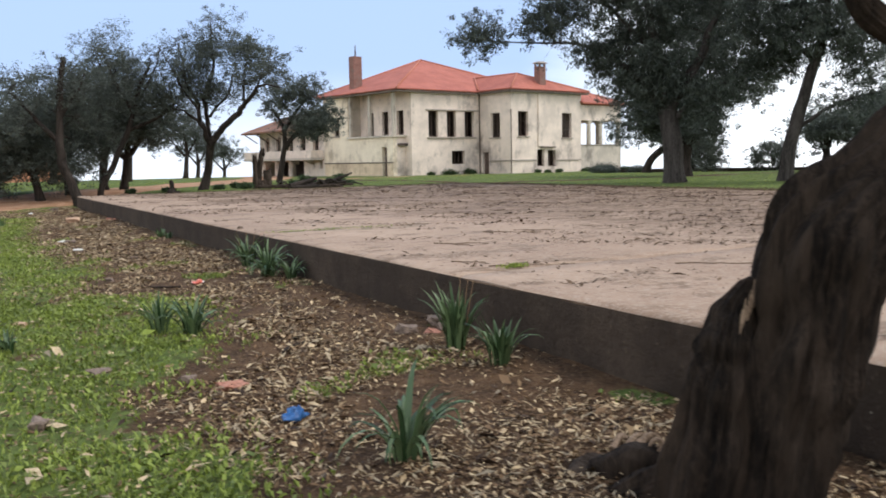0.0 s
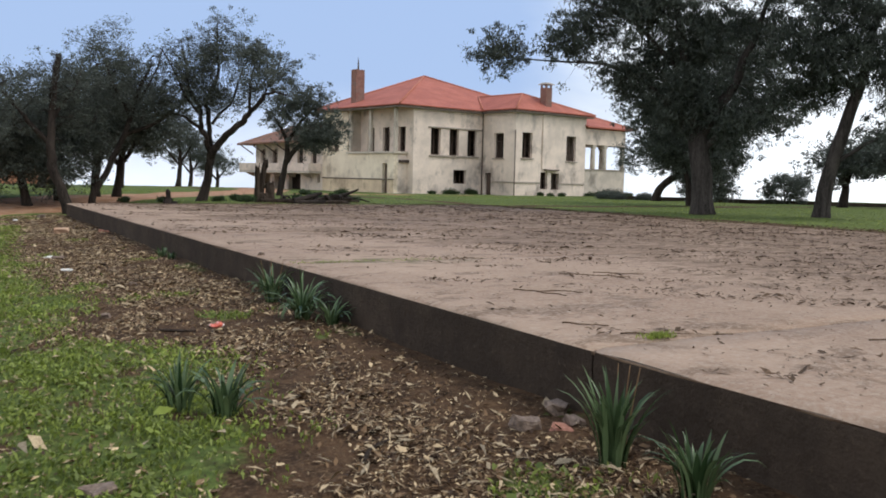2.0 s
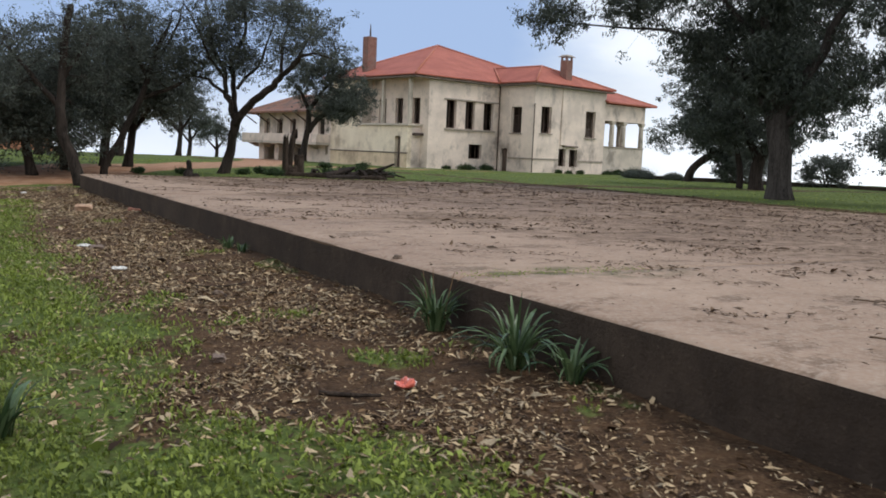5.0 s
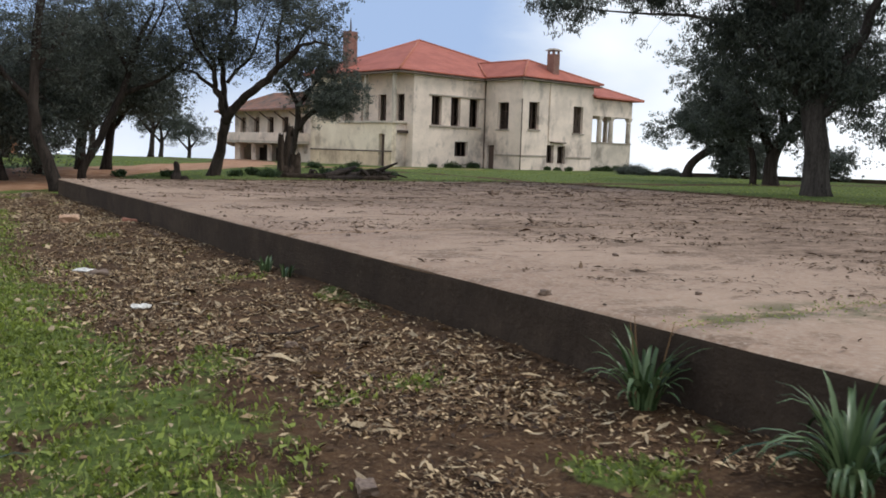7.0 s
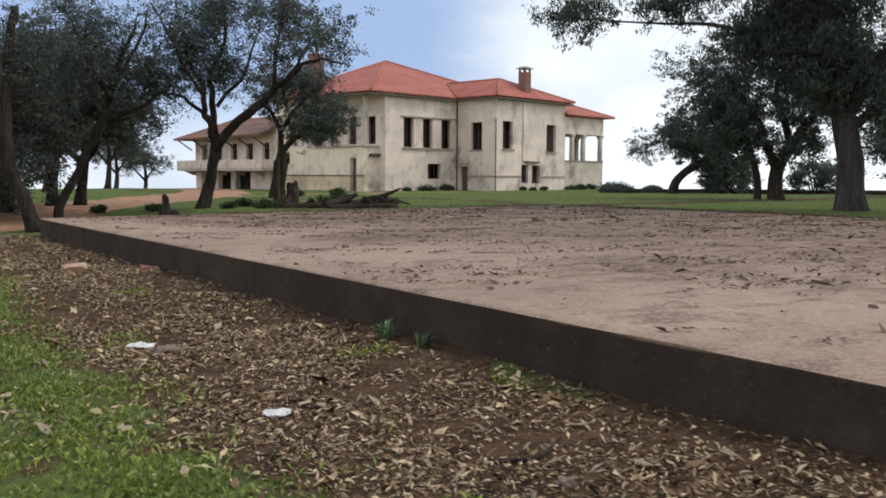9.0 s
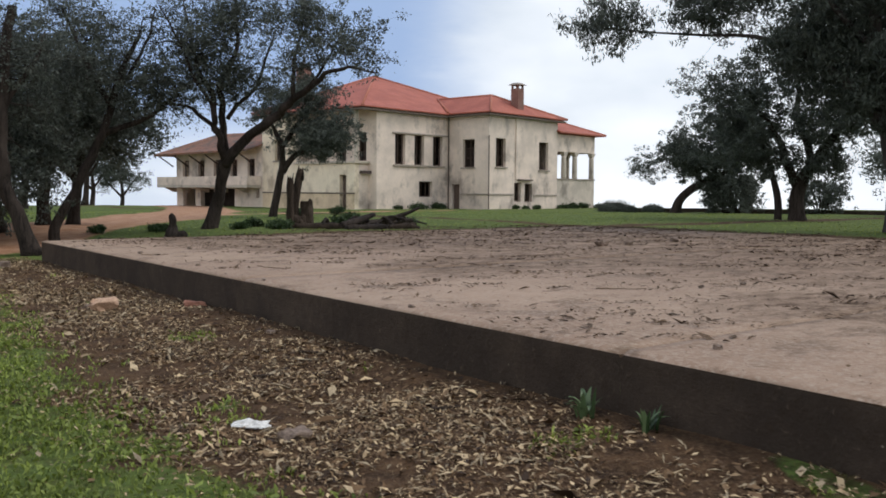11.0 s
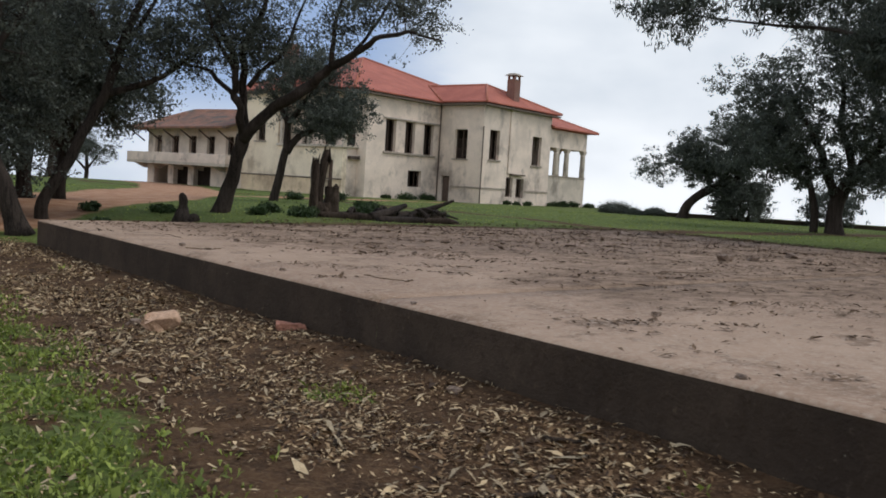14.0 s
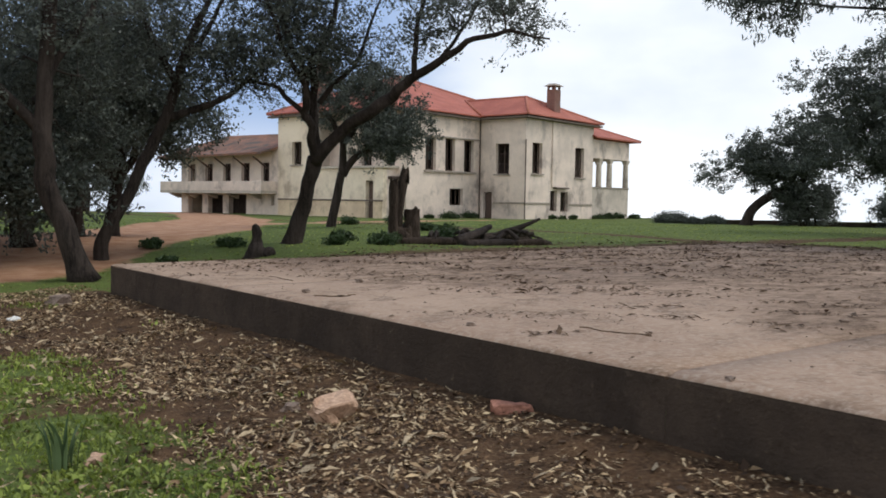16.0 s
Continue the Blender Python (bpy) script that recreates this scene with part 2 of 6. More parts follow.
def bark_build(dark, light, ridge):
    def build(k, p):
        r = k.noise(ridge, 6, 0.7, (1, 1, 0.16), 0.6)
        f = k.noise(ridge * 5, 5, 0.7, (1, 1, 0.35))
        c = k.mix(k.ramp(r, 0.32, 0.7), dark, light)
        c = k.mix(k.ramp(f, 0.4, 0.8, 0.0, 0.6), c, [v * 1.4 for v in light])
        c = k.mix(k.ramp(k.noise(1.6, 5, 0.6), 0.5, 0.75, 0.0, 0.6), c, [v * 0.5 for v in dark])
        k.put(c, p.inputs["Base Color"])
        p.inputs["Roughness"].default_value = 0.95
        p.inputs["Specular IOR Level"].default_value = 0.15
        k.put(k.bump(k.math("ADD", r, k.math("MULTIPLY", f, 0.35)), 1.0, 0.05), p.inputs["Normal"])
    return build


BARK = material("dark_oak_bark", bark_build((0.014, 0.0105, 0.009), (0.056, 0.043, 0.035), 7.0))
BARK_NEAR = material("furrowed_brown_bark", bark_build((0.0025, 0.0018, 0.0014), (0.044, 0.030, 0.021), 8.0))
BARK_GREY = material("grey_dead_wood", bark_build((0.016, 0.011, 0.008), (0.075, 0.054, 0.040), 9.0))
BARK_PALE = material("smooth_gum_bark", bark_build((0.018, 0.015, 0.014), (0.072, 0.062, 0.055), 5.0))
TORN_WOOD = mottled("pale_torn_wood", (0.10, 0.060, 0.038), (0.34, 0.235, 0.155), 14)


def leaf_material(name, dark, light, rough=0.55, through=0.25, by="island"):
    def build(k, p):
        r = k.island() if by == "island" else k.each()
        c = k.mix(r, dark, light)
        c = k.mix(k.ramp(k.noise(0.8, 4), 0.3, 0.7, 0.0, 0.5), c, [v * 0.65 for v in dark])
        k.put(c, p.inputs["Base Color"])
        p.inputs["Roughness"].default_value = rough
        p.inputs["Specular IOR Level"].default_value = 0.35
        tr = k.node("ShaderNodeBsdfTranslucent")
        k.put(c, tr.inputs["Color"])
        mx = k.node("ShaderNodeMixShader")
        mx.inputs[0].default_value = through
        out = next(x for x in k.nt.nodes if x.type == "OUTPUT_MATERIAL")
        k.put(p.outputs[0], mx.inputs[1])
        k.put(tr.outputs[0], mx.inputs[2])
        k.put(mx.outputs[0], out.inputs["Surface"])
    return material(name, build)


LEAF_OAK = leaf_material("holm_oak_leaf", (0.056, 0.066, 0.053), (0.150, 0.168, 0.136), 0.5, 0.3)
LEAF_GUM = leaf_material("gum_leaf", (0.032, 0.042, 0.032), (0.105, 0.122, 0.095), 0.45, 0.25)
LEAF_SHRUB = leaf_material("shrub_leaf", (0.028, 0.05, 0.018), (0.075, 0.12, 0.04))
GRASS = leaf_material("grass_blade", (0.105, 0.140, 0.024), (0.40, 0.47, 0.090), 0.5, 0.35)
STRAP = leaf_material("blue_green_strap_leaf", (0.030, 0.060, 0.022), (0.175, 0.24, 0.110), 0.27, 0.2, "each")


def litter_build(k, p):
    r = k.island()
    c = k.mix(k.ramp(r, 0.0, 0.5), (0.032, 0.0165, 0.008), (0.165, 0.095, 0.044))
    c = k.mix(k.ramp(r, 0.60, 1.0), c, (0.60, 0.44, 0.25))
    k.put(c, p.inputs["Base Color"])
    p.inputs["Roughness"].default_value = 0.75
    p.inputs["Specular IOR Level"].default_value = 0.3


LITTER = material("dry_fallen_leaf", litter_build)
STRAW = mottled("pale_dry_straw", (0.25, 0.18, 0.11), (0.52, 0.42, 0.28), 30, by="island")
DEBRIS = mottled("bark_and_twig_debris", (0.048, 0.030, 0.019), (0.17, 0.11, 0.070), 9, by="island")
ROCK = mottled("brown_stone", (0.12, 0.085, 0.065), (0.26, 0.19, 0.145), 7)
ROCK_PALE = mottled("pale_yellow_stone", (0.34, 0.20, 0.125), (0.55, 0.37, 0.25), 7)
ROCK_RED = mottled("broken_red_brick", (0.26, 0.11, 0.07), (0.44, 0.21, 0.145), 8)
PAPER = mottled("dirty_white_litter", (0.55, 0.52, 0.46), (0.78, 0.75, 0.70), 9)
PLASTIC_RED = mottled("red_plastic_wrapper", (0.55, 0.08, 0.05), (0.80, 0.24, 0.16), 14, rough=0.4, patch=((0.80, 0.74, 0.70), 0.50, 0.53))
PLASTIC_BLUE = mottled("blue_plastic_bag", (0.012, 0.05, 0.16), (0.04, 0.14, 0.33), 14, rough=0.4)
TERRACOTTA = mottled("orange_plaster", (0.42, 0.18, 0.10), (0.58, 0.30, 0.19), 0.8)
HILL_FAR = mottled("soil_heap", (0.20, 0.12, 0.075), (0.33, 0.20, 0.13), 1.5)

# ---- making meshes ----


def mesh_object(name, verts, faces, mat, smooth=False):
    me = bpy.data.meshes.new(name)
    me.from_pydata([tuple(v) for v in verts], [], faces)
    me.materials.append(mat)
    if smooth:
        me.polygons.foreach_set("use_smooth", [True] * len(me.polygons))
    return new(name, me)


def mesh_arrays(name, verts, quads, mat):
    """A mesh of many small faces out of arrays; quads is (n, 3) or (n, 4)."""
    me = bpy.data.meshes.new(name)
    n, w = quads.shape
    me.vertices.add(len(verts))
    me.vertices.foreach_set("co", verts.astype(np.float32).ravel())
    me.loops.add(n * w)
    me.loops.foreach_set("vertex_index", quads.astype(np.int32).ravel())
    me.polygons.add(n)
    me.polygons.foreach_set("loop_start", np.arange(0, n * w, w, dtype=np.int32))
    me.materials.append(mat)
    me.update(calc_edges=True)
    return new(name, me)


def part(name, ob, parent, label=""):
    ob.name = name
    ob.parent = parent
    if label:
        ob["label"] = label
    return ob


def empty(name, m=None):
    ob = new(name)
    ob.empty_display_size = 0.2
    if m is not None:
        ob.matrix_world = m
    return ob


class Solid:
    """Collects boxes and prisms into one mesh."""

    def __init__(self):
        self.v, self.f = [], []

    def box(self, x0, y0, z0, x1, y1, z1):
        n = len(self.v)
        self.v += [(x, y, z) for z in (z0, z1) for x, y in ((x0, y0), (x1, y0), (x1, y1), (x0, y1))]
        self.f += [tuple(n + i for i in q) for q in ((3, 2, 1, 0), (4, 5, 6, 7), (0, 1, 5, 4), (1, 2, 6, 5), (2, 3, 7, 6), (3, 0, 4, 7))]
        return self

    def hull(self, bottom, top):
        n, c = len(self.v), len(bottom)
        self.v += list(bottom) + list(top)
        self.f += [tuple(n + i for i in reversed(range(c))), tuple(n + c + i for i in range(c))]
        self.f += [(n + i, n + (i + 1) % c, n + c + (i + 1) % c, n + c + i) for i in range(c)]
        return self

    def done(self, name, mat, bevel=0.0):
        ob = mesh_object(name, self.v, self.f, mat)
        if bevel:
            bm = bmesh.new()
            bm.from_mesh(ob.data)
            bmesh.ops.bevel(bm, geom=bm.edges[:], offset=bevel, segments=2, affect="EDGES", profile=0.5)
            bm.to_mesh(ob.data)
            bm.free()
        return ob


def smooth_line(points, steps=5):
    """Catmull-Rom through rows of (x, y, z, radius)."""
    p = [Vector(q) for q in points]
    p = [p[0] * 2 - p[1]] + p + [p[-1] * 2 - p[-2]]
    out = []
    for i in range(1, len(p) - 2):
        for s in range(steps):
            t = s / steps
            a, b, c, d = p[i - 1], p[i], p[i + 1], p[i + 2]
            out.append(0.5 * ((2 * b) + (c - a) * t + (2 * a - 5 * b + 4 * c - d) * t * t + (3 * b - a - 3 * c + d) * t ** 3))
    out.append(p[-2])
    return out


def tube_data(line, sides=8, rough=0.0, seed=0.0, cap=True, ridge=0.0):
    """Vertices and faces of a tapering tube along rows (x, y, z, r)."""
    v, f = [], []
    side = Vector((1, 0.2, 0.1))
    for i, q in enumerate(line):
        a, b = line[max(0, i - 1)], line[min(len(line) - 1, i + 1)]
        d = Vector((b[0] - a[0], b[1] - a[1], b[2] - a[2])).normalized()
        side = (side - d * side.dot(d)).normalized()
        up = d.cross(side)
        c = Vector(q[:3])
        for s in range(sides):
            w = 2 * math.pi * s / sides
            r = q[3]
            if rough:
                nx = noise.noise(Vector((math.cos(w) * 1.3 + seed, math.sin(w) * 1.3, i * 0.13 + seed)))
                ny = noise.noise(Vector((math.cos(w) * 4 + seed, math.sin(w) * 4, i * (0.10 if ridge else 0.35) - seed)))
                r *= 1 + rough * (nx + 0.6 * ny)
            if ridge:
                r *= 1 + ridge * abs(noise.noise(Vector((math.cos(w) * 4.5 + i * 0.02, math.sin(w) * 4.5, i * 0.022 + seed)))) * 2 - ridge * 0.5
            v.append(c + (side * math.cos(w) + up * math.sin(w)) * r)
    for i in range(len(line) - 1):
        for s in range(sides):
            t = (s + 1) % sides
            f.append((i * sides + s, i * sides + t, (i + 1) * sides + t, (i + 1) * sides + s))
    if cap:
        f.append(tuple(reversed(range(sides))))
        f.append(tuple((len(line) - 1) * sides + s for s in range(sides)))
    return v, f


def tube(name, points, mat, sides=8, rough=0.0, steps=5, seed=0.0):
    v, f = tube_data(smooth_line(points, steps), sides, rough, seed)
    return mesh_object(name, v, f, mat, True)

# ---- ground ----
SLAB_X0, SLAB_X1, SLAB_Y0, SLAB_Y1, SLAB_Z = 3.6, 18.0, -14.0, 29.9, 0.55
SLAB_JOINT = 6.7                      # bays of five metres
ROAD = [(-60, 25.5), (-18, 28.0), (-4, 30.8), (3.2, 34.6), (9.5, 42.0), (17.0, 55.0), (24.0, 73.0), (26.0, 84.0)]
TRACK = [(11.5, 45.0), (19.0, 48.5), (30.0, 54.5), (36.0, 57.0)]


def step(a, b, x):
    t = min(1.0, max(0.0, (x - a) / (b - a)))
    return t * t * (3 - 2 * t)


def far_from(line, x, y):
    best = 1e9
    for (ax, ay), (bx, by) in zip(line, line[1:]):
        dx, dy = bx - ax, by - ay
        t = min(1.0, max(0.0, ((x - ax) * dx + (y - ay) * dy) / (dx * dx + dy * dy)))
        best = min(best, math.hypot(x - ax - dx * t, y - ay - dy * t))
    return best


def height(x, y):
    low = 0.09 + 0.012 * min(x, 4)
    far, left = step(29.9, 31.5, y), 1 - step(4.5, 8.5, x)
    w = max(step(29.5 + 2.5 * left, 35.0 + 3.0 * left, y), step(3.7 + 1.1 * far, 6.0 + 3.0 * far, x))
    z = low * (1 - w) + 0.50 * w
    if SLAB_X0 + 0.15 < x < SLAB_X1 - 0.1 and y < SLAB_Y1 - 0.15:
        z = 0.30
    if y < 31 and x < 3.75:
        z += 0.07 * step(2.7, 3.5, x) * (0.7 + 0.5 * noise.noise(Vector((0.0, y * 0.5, 8.0)))) * step(7, 12, y)
    d = math.hypot(x, y)
    z -= 0.25 * step(45, 75, d)
    z -= 0.09 * max(0.0, d - 78) * step(78, 140, d)
    if d < 90:
        z += 0.05 * noise.noise(Vector((x * 0.35, y * 0.35, 0.0))) + 0.018 * noise.noise(Vector((x * 2.1, y * 2.1, 3.0)))
    return max(z, -170.0)


def litter_edge(y):
    """x at which the grass by the path gives way to leaf litter."""
    return 1.15 + 0.25 * math.sin(y * 0.55 + 0.6) + 0.28 * noise.noise(Vector((0.0, y * 0.6, 5.0))) + 1.0 * step(5.6, 7.6, y) * (1 - step(9.4, 10.8, y)) + 0.1 * step(11, 13, y) * (1 - step(14, 16, y)) + 0.4 * step(15.0, 17.0, y) * (1 - step(25, 27, y))


def grass_amount(x, y):
    if y < 30.2 and x < 3.75:
        g = 1 - step(-0.5, 0.6, x - litter_edge(y))
        g = max(g, 0.55 * step(0.30, 0.55, noise.noise(Vector((x * 1.3, y * 1.3, 9.0)))))
        g *= 1 - 0.55 * step(0.02, 0.38, noise.noise(Vector((x * 2.3, y * 2.3, 12.0))))
        return g * (1.0 if y < 26 else 1 - 0.4 * step(26, 29, y))
    near = min(abs(x - SLAB_X1) if x > SLAB_X1 else 9, y - SLAB_Y1 if y > SLAB_Y1 else 9)
    if x > 4:
        return 0.15 + 0.85 * step(0.3, 2.6, near)
    return 0.9


def spaced(stops):
    out = []
    for (a, s), (b, _) in zip(stops, stops[1:]):
        n = max(1, int(round((b - a) / s)))
        out += [a + (b - a) * i / n for i in range(n)]
    return out + [stops[-1][0]]


def build_ground():
    xs = spaced([(-4000, 1000), (-1000, 200), (-200, 25), (-60, 5), (-20, 1.5), (-5, 0.3), (-1.5, 0.12), (4.0, 0.6), (24, 1.2), (60, 3), (110, 15), (260, 120), (1000, 750), (4000, 1)])
    ys = spaced([(-4000, 1000), (-400, 80), (-60, 8), (-12, 1.5), (0, 0.14), (26, 0.3), (40, 0.8), (70, 2), (120, 15), (260, 120), (1000, 750), (4000, 1)])
    v = [(x, y, height(x, y)) for y in ys for x in xs]
    w = len(xs)
    f = [(j * w + i, j * w + i + 1, (j + 1) * w + i + 1, (j + 1) * w + i) for j in range(len(ys) - 1) for i in range(w - 1)]
    ob = mesh_object("ground", v, f, GROUND, True)
    grass = ob.data.attributes.new("grass", "FLOAT", "POINT")
    road = ob.data.attributes.new("road", "FLOAT", "POINT")
    gs, rs = [], []
    for x, y, z in v:
        gs.append(grass_amount(x, y))
        near = -70 < x < 60 and 10 < y < 100
        rs.append(max(1 - step(1.3, 2.6, far_from(ROAD, x, y)), 0.8 * (1 - step(0.3, 1.3, far_from(TRACK, x, y)))) if near else 0.0)
    grass.data.foreach_set("value", gs)
    road.data.foreach_set("value", rs)
    tagged(ob, "uneven ground of soil, leaf litter, green grass and a dirt road", "ground", kind="structure")


build_ground()


def build_slab():
    base = tagged(empty("platform"), "long raised concrete platform with a dirty sandy top", "platform", kind="structure")
    xs = [SLAB_X0 + d for d in (0.0, 0.001, 0.02, 0.06, 0.12, 0.25)] + [SLAB_X0 + 0.25 + 0.3 * i for i in range(1, 46)] + [SLAB_X1]
    ys = [SLAB_Y0 + 0.30 * i for i in range(int((SLAB_Y1 - SLAB_Y0) / 0.30))] + [SLAB_Y1 - d for d in (0.25, 0.1, 0.04, 0.0)]
    joints = [SLAB_JOINT + 5 * i for i in range(-2, 5)]
    ys = sorted([y for y in ys if min(abs(y - j) for j in joints) > 0.05] + [j + d for j in joints for d in (-0.016, -0.007, 0.007, 0.016)])
    v, litter_shade, moss = [], [], []
    for y in ys:
        for x in xs:
            e = min(x - SLAB_X0, SLAB_X1 - x, SLAB_Y1 - y)
            z = SLAB_Z - (0.022 * (1 - min(1, e / 0.06)) ** 2 if e < 0.06 else 0) + 0.008 * noise.noise(Vector((x * 1.2, y * 1.2, 1)))
            near_joint = min(abs(y - j) for j in joints)
            if near_joint < 0.01:
                z -= 0.02
            chip = noise.noise(Vector((x * 4, y * 2.4, 7.0)))
            if e < 0.03:
                z -= max(0.0, chip - 0.3) * 0.05
            if e < 0.0005:
                z = 0.5268
            elif e < 0.002:
                z = min(z, 0.536) - 0.004 * abs(noise.noise(Vector((1.0, y * 7.0, 3.0))))
            xx = x + (0.010 * noise.noise(Vector((0, y * 1.8, 2.0))) if e < 0.13 else 0)
            v.append((xx, y, z))
            # more litter further off, raised further to paint the gum trees' shade there
            d = max(step(9, 17, x), step(23, 29.5, y) * step(4.0, 7.5, x))
            band = 0.75 * step(0.05, 0.4, noise.noise(Vector((x * 0.22, y * 0.4, 4.0)))) * step(4.6, 6.0, x)
            litter_shade.append(1.0 if near_joint < 0.01 else min(1.0, 0.30 + 1.2 * d + band + 0.6 * step(6, 9, x)))
            moss.append((1 - step(0.1, 0.32, abs(y - 11.72 - 0.12 * math.sin(x * 2)))) * step(3.7, 3.9, x) * (1 - step(5.2, 6.2, x)))
    w = len(xs)
    f = [(j * w + i, j * w + i + 1, (j + 1) * w + i + 1, (j + 1) * w + i) for j in range(len(ys) - 1) for i in range(w - 1)]
    top = mesh_object("top", v, f, SLAB_TOP, True)
    for key, values in (("litter", litter_shade), ("moss", moss)):
        top.data.attributes.new(key, "FLOAT", "POINT").data.foreach_set("value", values)
    part("top", top, base, "sandy worn concrete top strewn with debris")
    # side walls, cast in lengths with open joints between
    ends = [SLAB_Y0] + [SLAB_JOINT + 5 * i for i in range(-2, 5)] + [SLAB_Y1]
    gap = lambda y: 0.005 if abs(y - SLAB_JOINT) < 0.1 else 0.0012
    for a, b in zip(ends, ends[1:]):
        n = int((b - a) / 0.25)
        v, f = [], []
        rows = (0.0, 0.12, 0.25, 0.36, 0.45, 0.508, 0.5255)
        for i in range(n + 1):
            y = a + gap(a) + (b - a - gap(a) - gap(b)) * i / n
            for z in rows:
                bulge = 0.010 * noise.noise(Vector((0, y * 1.8, 2.0))) + 0.007 * noise.noise(Vector((3, y * 3.1, z * 6)))
                v.append((SLAB_X0 + bulge + (0.004 if z > 0.51 else 0), y, z - 0.05 * (z == 0)))
        c = len(rows)
        f = [(i * c + j, i * c + j + 1, (i + 1) * c + j + 1, (i + 1) * c + j) for i in range(n) for j in range(c - 1)]
        k = len(v)
        v += [(SLAB_X0 + 0.2, a + gap(a), -0.05), (SLAB_X0 + 0.2, a + gap(a), 0.5255), (SLAB_X0 + 0.2, b - gap(b), 0.5255), (SLAB_X0 + 0.2, b - gap(b), -0.05)]
        f += [(k, k + 1, c - 1, 0), (k + 3, n * c, n * c + c - 1, k + 2), (k + 1, k + 2, n * c + c - 1, c - 1), (k, k + 3, k + 2, k + 1)]
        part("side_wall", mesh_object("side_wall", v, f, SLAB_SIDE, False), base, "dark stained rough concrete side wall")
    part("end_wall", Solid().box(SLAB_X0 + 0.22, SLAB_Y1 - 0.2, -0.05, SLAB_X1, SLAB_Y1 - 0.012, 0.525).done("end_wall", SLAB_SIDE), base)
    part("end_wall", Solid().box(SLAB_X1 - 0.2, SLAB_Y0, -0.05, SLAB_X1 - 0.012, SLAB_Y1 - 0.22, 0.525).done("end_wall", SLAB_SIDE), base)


build_slab()

# ---- house ----
HOUSE = pose(39.59, 59.51, 0.0, 0, 0, 10.9)
WALL_T = 0.38


def frame_of(a, b):
    """Unit vectors along a wall from a to b, and to its inner side."""
    d = Vector((b[0] - a[0], b[1] - a[1]))
    n = d.length
    d /= n
    return d, Vector((-d.y, d.x)), n


def wall(parent, a, b, z0, z1, openings, mat, name="wall", label="", thick=WALL_T):
    """A wall from a to b (seen from outside, left to right) with openings (s0, z0, s1, z1) cut through it."""
    d, inn, n = frame_of(a, b)
    ss = sorted({0.0, n, *(o[0] for o in openings), *(o[2] for o in openings)})
    zs = sorted({z0, z1, *(o[1] for o in openings), *(o[3] for o in openings)})
    hollow = lambda s, z: any(o[0] < s < o[2] and o[1] < z < o[3] for o in openings)
    v, f, seen = [], [], {}

    def vert(s, z, t):
        key = (round(s, 4), round(z, 4), t)
        if key not in seen:
            p = Vector(a) + d * s + inn * t
            seen[key] = len(v)
            v.append((p.x, p.y, z))
        return seen[key]
    ok = {}
    for i in range(len(ss) - 1):
        for j in range(len(zs) - 1):
            ok[i, j] = not hollow((ss[i] + ss[i + 1]) / 2, (zs[j] + zs[j + 1]) / 2)
    for (i, j), solid in ok.items():
        if not solid:
            continue
        s0, s1, q0, q1 = ss[i], ss[i + 1], zs[j], zs[j + 1]
        f.append((vert(s0, q0, 0), vert(s1, q0, 0), vert(s1, q1, 0), vert(s0, q1, 0)))
        f.append((vert(s0, q1, thick), vert(s1, q1, thick), vert(s1, q0, thick), vert(s0, q0, thick)))
        for di, dj, (p, q), (r, t) in ((-1, 0, (s0, q1), (s0, q0)), (1, 0, (s1, q0), (s1, q1)), (0, -1, (s0, q0), (s1, q0)), (0, 1, (s1, q1), (s0, q1))):
            if not ok.get((i + di, j + dj), False):
                f.append((vert(r, t, 0), vert(p, q, 0), vert(p, q, thick), vert(r, t, thick)))
    return part(name, mesh_object(name, v, f, mat), parent, label)


def window(parent, a, b, s0, z0, s1, z1, panes=(2, 3), sill=True, shut=False):
    """A timber window set back in its opening, with glazing bars and a stone sill."""
    d, inn, _ = frame_of(a, b)
    place = Matrix(((d.x, inn.x, 0, a[0]), (d.y, inn.y, 0, a[1]), (0, 0, 1, 0), (0, 0, 0, 1)))
    win = empty("window")
    win.parent = parent
    win.matrix_local = place
    w, bar, back = 0.06, 0.019, 0.24
    fr = Solid().box(s0, back, z0, s0 + w, back + 0.07, z1).box(s1 - w, back, z0, s1, back + 0.07, z1)
    fr.box(s0 + w, back, z0, s1 - w, back + 0.07, z0 + w).box(s0 + w, back, z1 - w, s1 - w, back + 0.07, z1)
    part("window_frame", fr.done("window_frame", TIMBER), win)
    for i in range(1, panes[0]):
        s = s0 + (s1 - s0) * i / panes[0]
        part("glazing_bar", Solid().box(s - bar, back + 0.01, z0 + w, s + bar, back + 0.06, z1 - w).done("glazing_bar", TIMBER), win)
    for j in range(1, panes[1]):
        z = z0 + (z1 - z0) * j / panes[1]
        part("glazing_bar", Solid().box(s0 + w, back + 0.014, z - bar * 0.7, s1 - w, back + 0.056, z + bar * 0.7).done("glazing_bar", TIMBER), win)
    if shut:
        n = max(4, int((s1 - s0 - 2 * w) / 0.12))
        for i in range(n):
            g = (s1 - s0 - 2 * w) / n
            part("board", Solid().box(s0 + w + g * i + 0.004, back + 0.075, z0 + w, s0 + w + g * (i + 1) - 0.004, back + 0.10, z1 - w).done("board", TIMBER), win)
    if sill:
        part("sill", Solid().box(s0 - 0.12, -0.09, z0 - 0.10, s1 + 0.12, 0.19, z0 - 0.004).done("sill", STONE, 0.012), win)
    return win


def roof_slab(parent, corners, mat, thick=0.08, name="roof", label=""):
    """A sloping roof face with thickness."""
    low = [(x, y, z - thick) for x, y, z in corners]
    s = Solid().hull(low, corners)
    return part(name, s.done(name, mat), parent, label)


